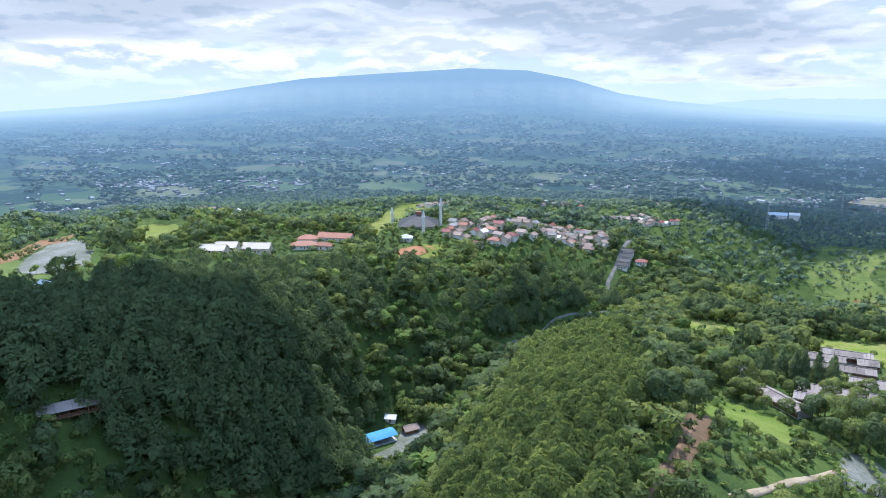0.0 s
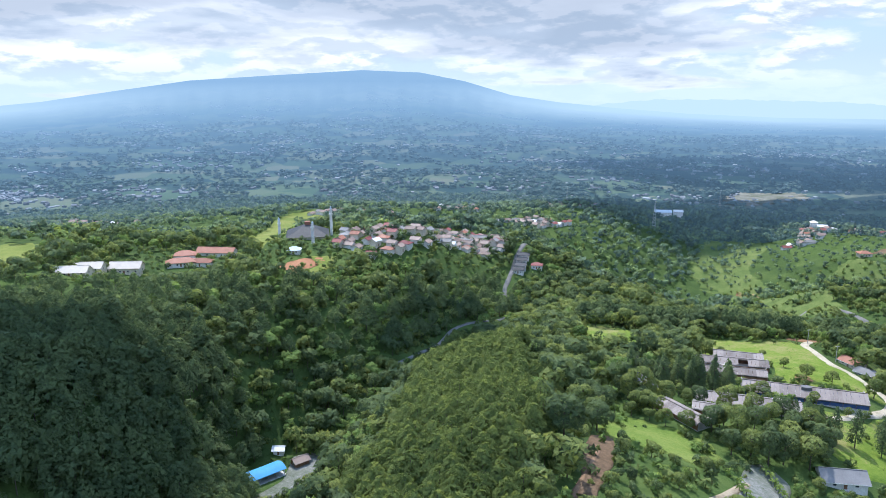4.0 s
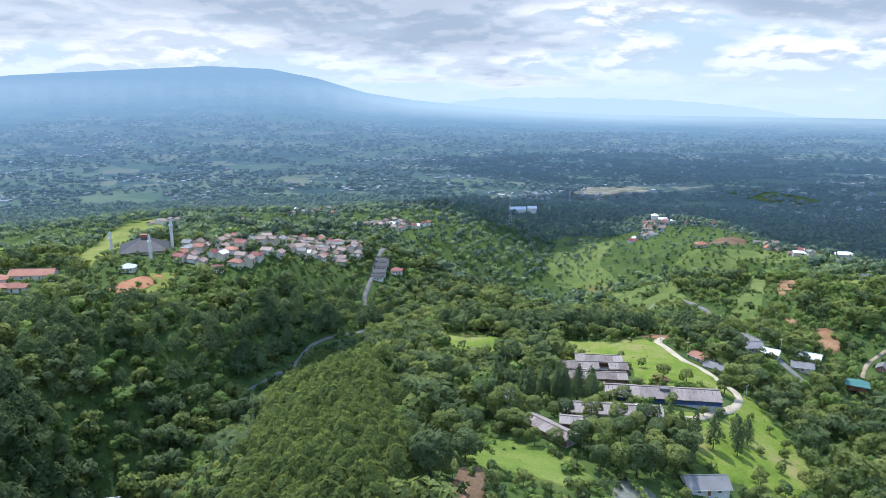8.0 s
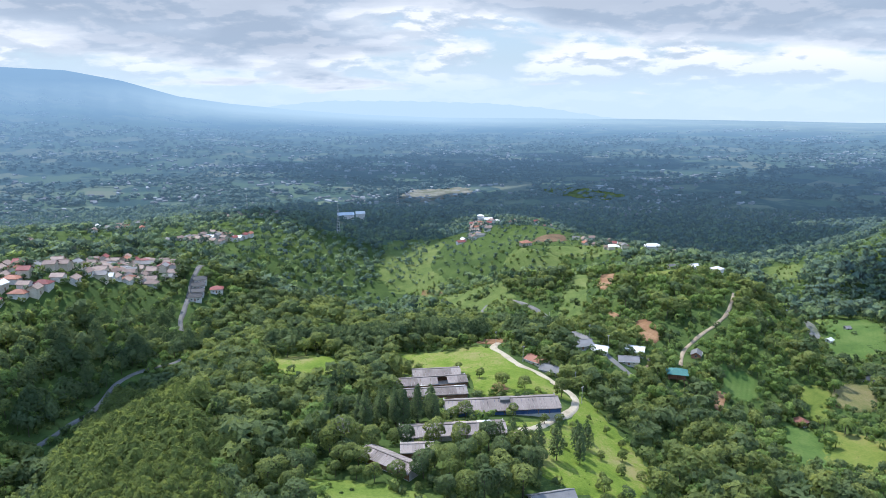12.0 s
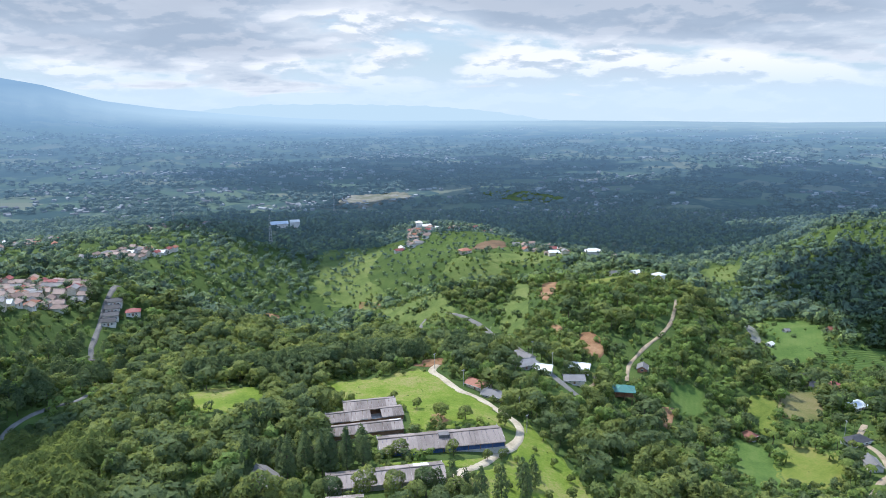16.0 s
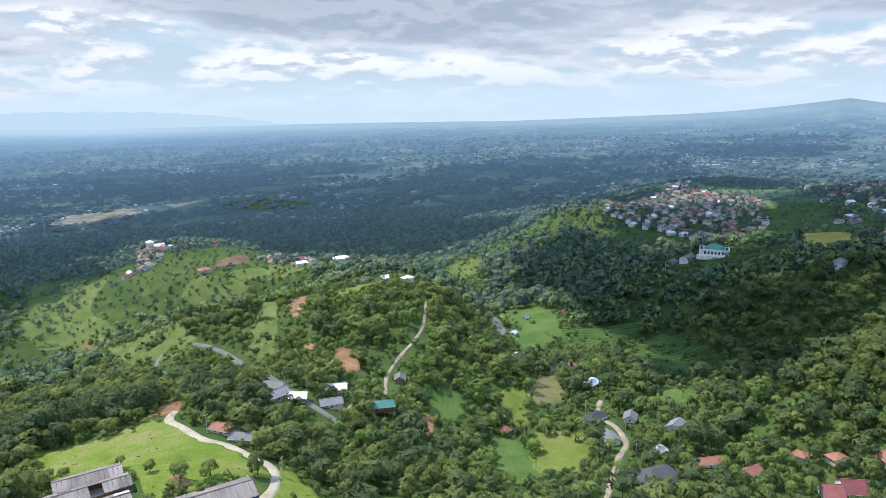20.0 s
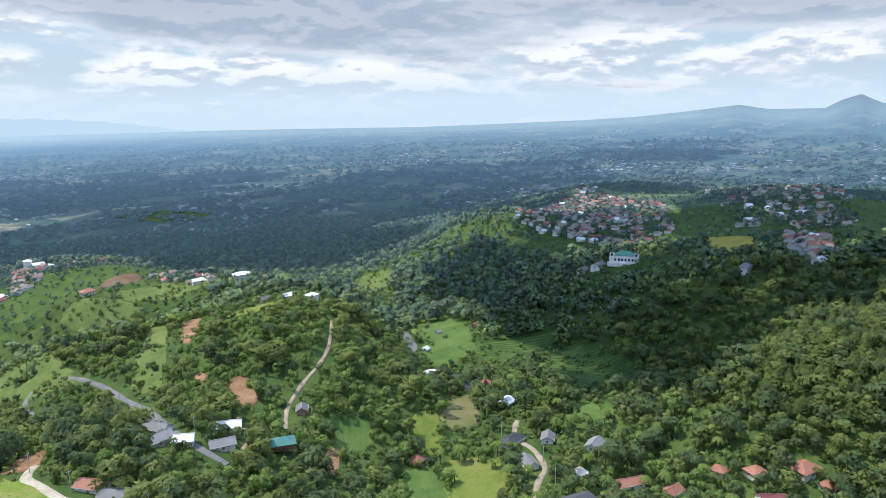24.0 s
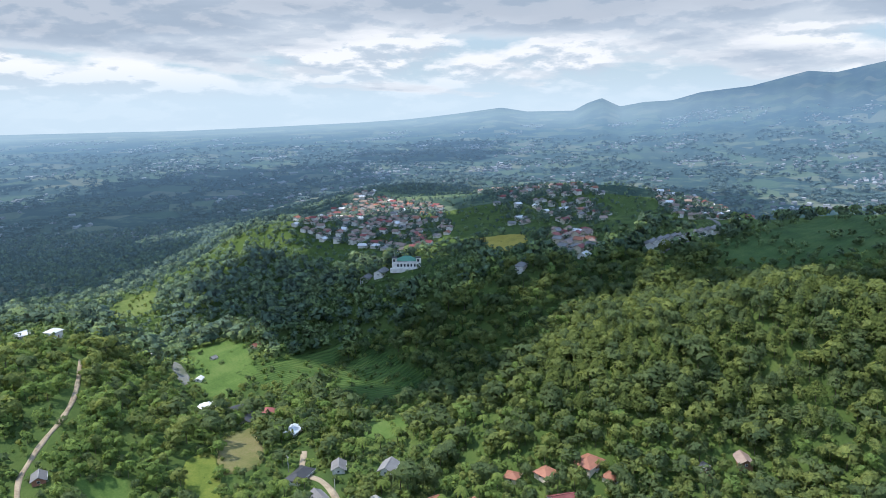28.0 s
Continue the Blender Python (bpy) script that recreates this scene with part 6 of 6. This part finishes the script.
# undergrowth on open slopes and field edges
scrub = spots_in(-260, 480, 120, 820, 4.4)
edge = np.zeros(len(scrub), bool)
clump = np.sin(scrub[:, 0] / 9 + 2 * np.sin(scrub[:, 1] / 15)) * np.sin(scrub[:, 1] / 11 + 1.5 * np.sin(scrub[:, 0] / 19))
for _, look_, poly, _ in FIELDS:
    if look_ not in ("grass", "grey"):
        edge |= inside(scrub, poly) & (clump + 0.35 * rng.random(len(scrub)) > (0.2 if look_ in ("scrub", "lime") else 0.0)) & (rng.random(len(scrub)) < (0.55 if look_ == "scrub" else 0.36 if look_ in ("terrace", "earth") else 0.8 if look_ == "lime" else 0.16 if look_ == "soil" else 0.07))
lush = (np.hypot(scrub[:, 0] - 40, scrub[:, 1] - 130) < 430) & (rng.random(len(scrub)) < 0.7) & ~pine_land(scrub)
lush |= (((scrub[:, 0] + 165) / 85) ** 2 + ((scrub[:, 1] - 320) / 170) ** 2 < 1) | (((scrub[:, 0] - 320) / 120) ** 2 + ((scrub[:, 1] - 290) / 130) ** 2 < 1) | (np.hypot(scrub[:, 0] - 12, scrub[:, 1] - 235) < 48)
keep = (~open_land(scrub) & ((rng.random(len(scrub)) > thin_wood(scrub) * 0.8 + 0.08) | (lush & (rng.random(len(scrub)) < 0.7)))) | edge
scrub = scrub[keep]
SHRUB = [crown_template("broad", 20, s, 0.21) for s in range(60, 66)]
SHRUB = [(q - (0, 0, 0.22), way) for q, way in SHRUB]
u = rng.random(len(scrub))
for name, m, mat in (("shrubs", u < 0.34, FRESH), ("green_shrubs", (u >= 0.34) & (u < 0.75), LEAF), ("dark_shrubs", u >= 0.75, DARK)):
    wood(name, scrub[m], rng.uniform(1.2, 4.8, m.sum()), SHRUB, mat, "low bushes and undergrowth on the slopes")


# bushes of the farther open slopes
bush = np.concatenate([spots_in(-120, 180, 640, 1040, 7.5), spots_in(550, 725, 115, 275, 9.0)])
open_slope = np.zeros(len(bush), bool)
for _, look_, poly, _ in FIELDS:
    if look_ in ("scrub", "tea"):
        open_slope |= inside(bush, poly)
clump = np.sin(bush[:, 0] / 13 + 2 * np.sin(bush[:, 1] / 23)) * np.sin(bush[:, 1] / 17 + 1.5 * np.sin(bush[:, 0] / 29))
bush = bush[open_slope & (clump + 0.4 * rng.random(len(bush)) > 0.25)]
wood("far_shrubs", bush, rng.uniform(2.5, 6.5, len(bush)), BROAD_FAR, DISTANT[1], "bushes scattered over open slopes")

# ---- far plain: hamlets and tree belts ----
def far_hamlets():
    g = np.random.default_rng(5)
    out, roofs = [], []
    for _ in range(330):
        r, b = 1380 + 2500 * g.random() ** 1.1, radians(g.uniform(-62, 90))
        cx, cy, k = HUB[0] + r * math.sin(b), HUB[1] + r * math.cos(b), int(g.integers(5, 30))
        p = np.c_[cx + g.normal(scale=70, size=k), cy + g.normal(scale=30, size=k)]
        for x, y in p:
            out.append((x, y, g.uniform(3, 7) * (2.2 if g.random() < 0.06 else 1), g.uniform(2.5, 5), g.uniform(2, 4), g.uniform(0, 3.14)))
    o = np.array(out)
    z = land(o[:, 0], o[:, 1])
    c, s = np.cos(o[:, 5]), np.sin(o[:, 5])
    shape = np.array([(-1, -1, -1), (1, -1, -1), (1, 1, -1), (-1, 1, -1), (-1, -1, 1), (1, -1, 1), (1, 1, 1), (-1, 1, 1), (-1, 0, 1.6), (1, 0, 1.6)])
    lx, ly = shape[None, :, 0] * o[:, 2:3], shape[None, :, 1] * o[:, 3:4]
    v = np.stack([lx * c[:, None] - ly * s[:, None] + o[:, :1], lx * s[:, None] + ly * c[:, None] + o[:, 1:2], shape[None, :, 2] * o[:, 4:5] + z[:, None]], -1)
    quads = np.array([(0, 1, 5, 4), (2, 3, 7, 6), (1, 2, 6, 5), (3, 0, 4, 7), (4, 5, 9, 8), (6, 7, 8, 9), (5, 6, 9, 9), (7, 4, 8, 8)])
    f = (quads[None, :6] + (np.arange(len(o)) * 10)[:, None, None]).reshape(-1, 4)
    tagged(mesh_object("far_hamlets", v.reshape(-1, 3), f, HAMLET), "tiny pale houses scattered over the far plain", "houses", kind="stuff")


# far houses and far trees carry painted haze too
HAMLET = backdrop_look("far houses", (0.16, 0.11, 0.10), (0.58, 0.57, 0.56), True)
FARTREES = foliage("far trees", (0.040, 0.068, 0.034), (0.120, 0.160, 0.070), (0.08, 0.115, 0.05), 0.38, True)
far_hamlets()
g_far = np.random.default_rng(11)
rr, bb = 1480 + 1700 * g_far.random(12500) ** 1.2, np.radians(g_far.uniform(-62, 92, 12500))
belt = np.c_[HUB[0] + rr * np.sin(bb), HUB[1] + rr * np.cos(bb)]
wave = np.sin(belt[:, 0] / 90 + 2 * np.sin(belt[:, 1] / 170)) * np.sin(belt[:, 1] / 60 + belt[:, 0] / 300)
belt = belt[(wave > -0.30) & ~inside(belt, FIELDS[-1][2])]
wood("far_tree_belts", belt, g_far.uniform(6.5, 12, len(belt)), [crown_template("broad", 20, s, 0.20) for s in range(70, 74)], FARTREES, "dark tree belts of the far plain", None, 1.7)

# ---- unseen clouds that shade the land ----
CLOUD = varied("cloud", (0.75, 0.76, 0.78), (0.88, 0.88, 0.88), 0.004)


def cloud(x, y, rx, ry, seed, lumps=110, high=950.0):
    """An unseen cloud of many lumps, placed so that its ragged shade falls on x, y."""
    g = np.random.default_rng(seed)
    base = float(land(x, y))
    k = (high - base) / SUNWARD.z
    bm = bmesh.new()
    for i in range(lumps):
        a, r = g.uniform(0, 2 * math.pi), math.sqrt(g.uniform(0, 1)) * 0.92
        s = g.uniform(0.10, 0.26) * (1.15 - 0.5 * r)
        m = Matrix.Translation((math.cos(a) * r * rx, math.sin(a) * r * ry, g.uniform(-6, 10))) @ Matrix.Diagonal((s * rx, s * ry, g.uniform(12, 40), 1))
        done = len(bm.verts)
        bmesh.ops.create_icosphere(bm, subdivisions=1, radius=1.0, matrix=m)
        for v in list(bm.verts)[done:]:
            v.co += Vector((g.normal(), g.normal(), g.normal() * 0.3)) * s * 0.09 * min(rx, ry)
    ob = part("cloud", bm, CLOUD, None)
    ob.location = Vector((x, y, base)) + SUNWARD * k
    return tagged(ob, "white lumpy cloud out of view, placed to cast shade", "cloud", "clouds")


for row in CLOUDS:
    cloud(*row)
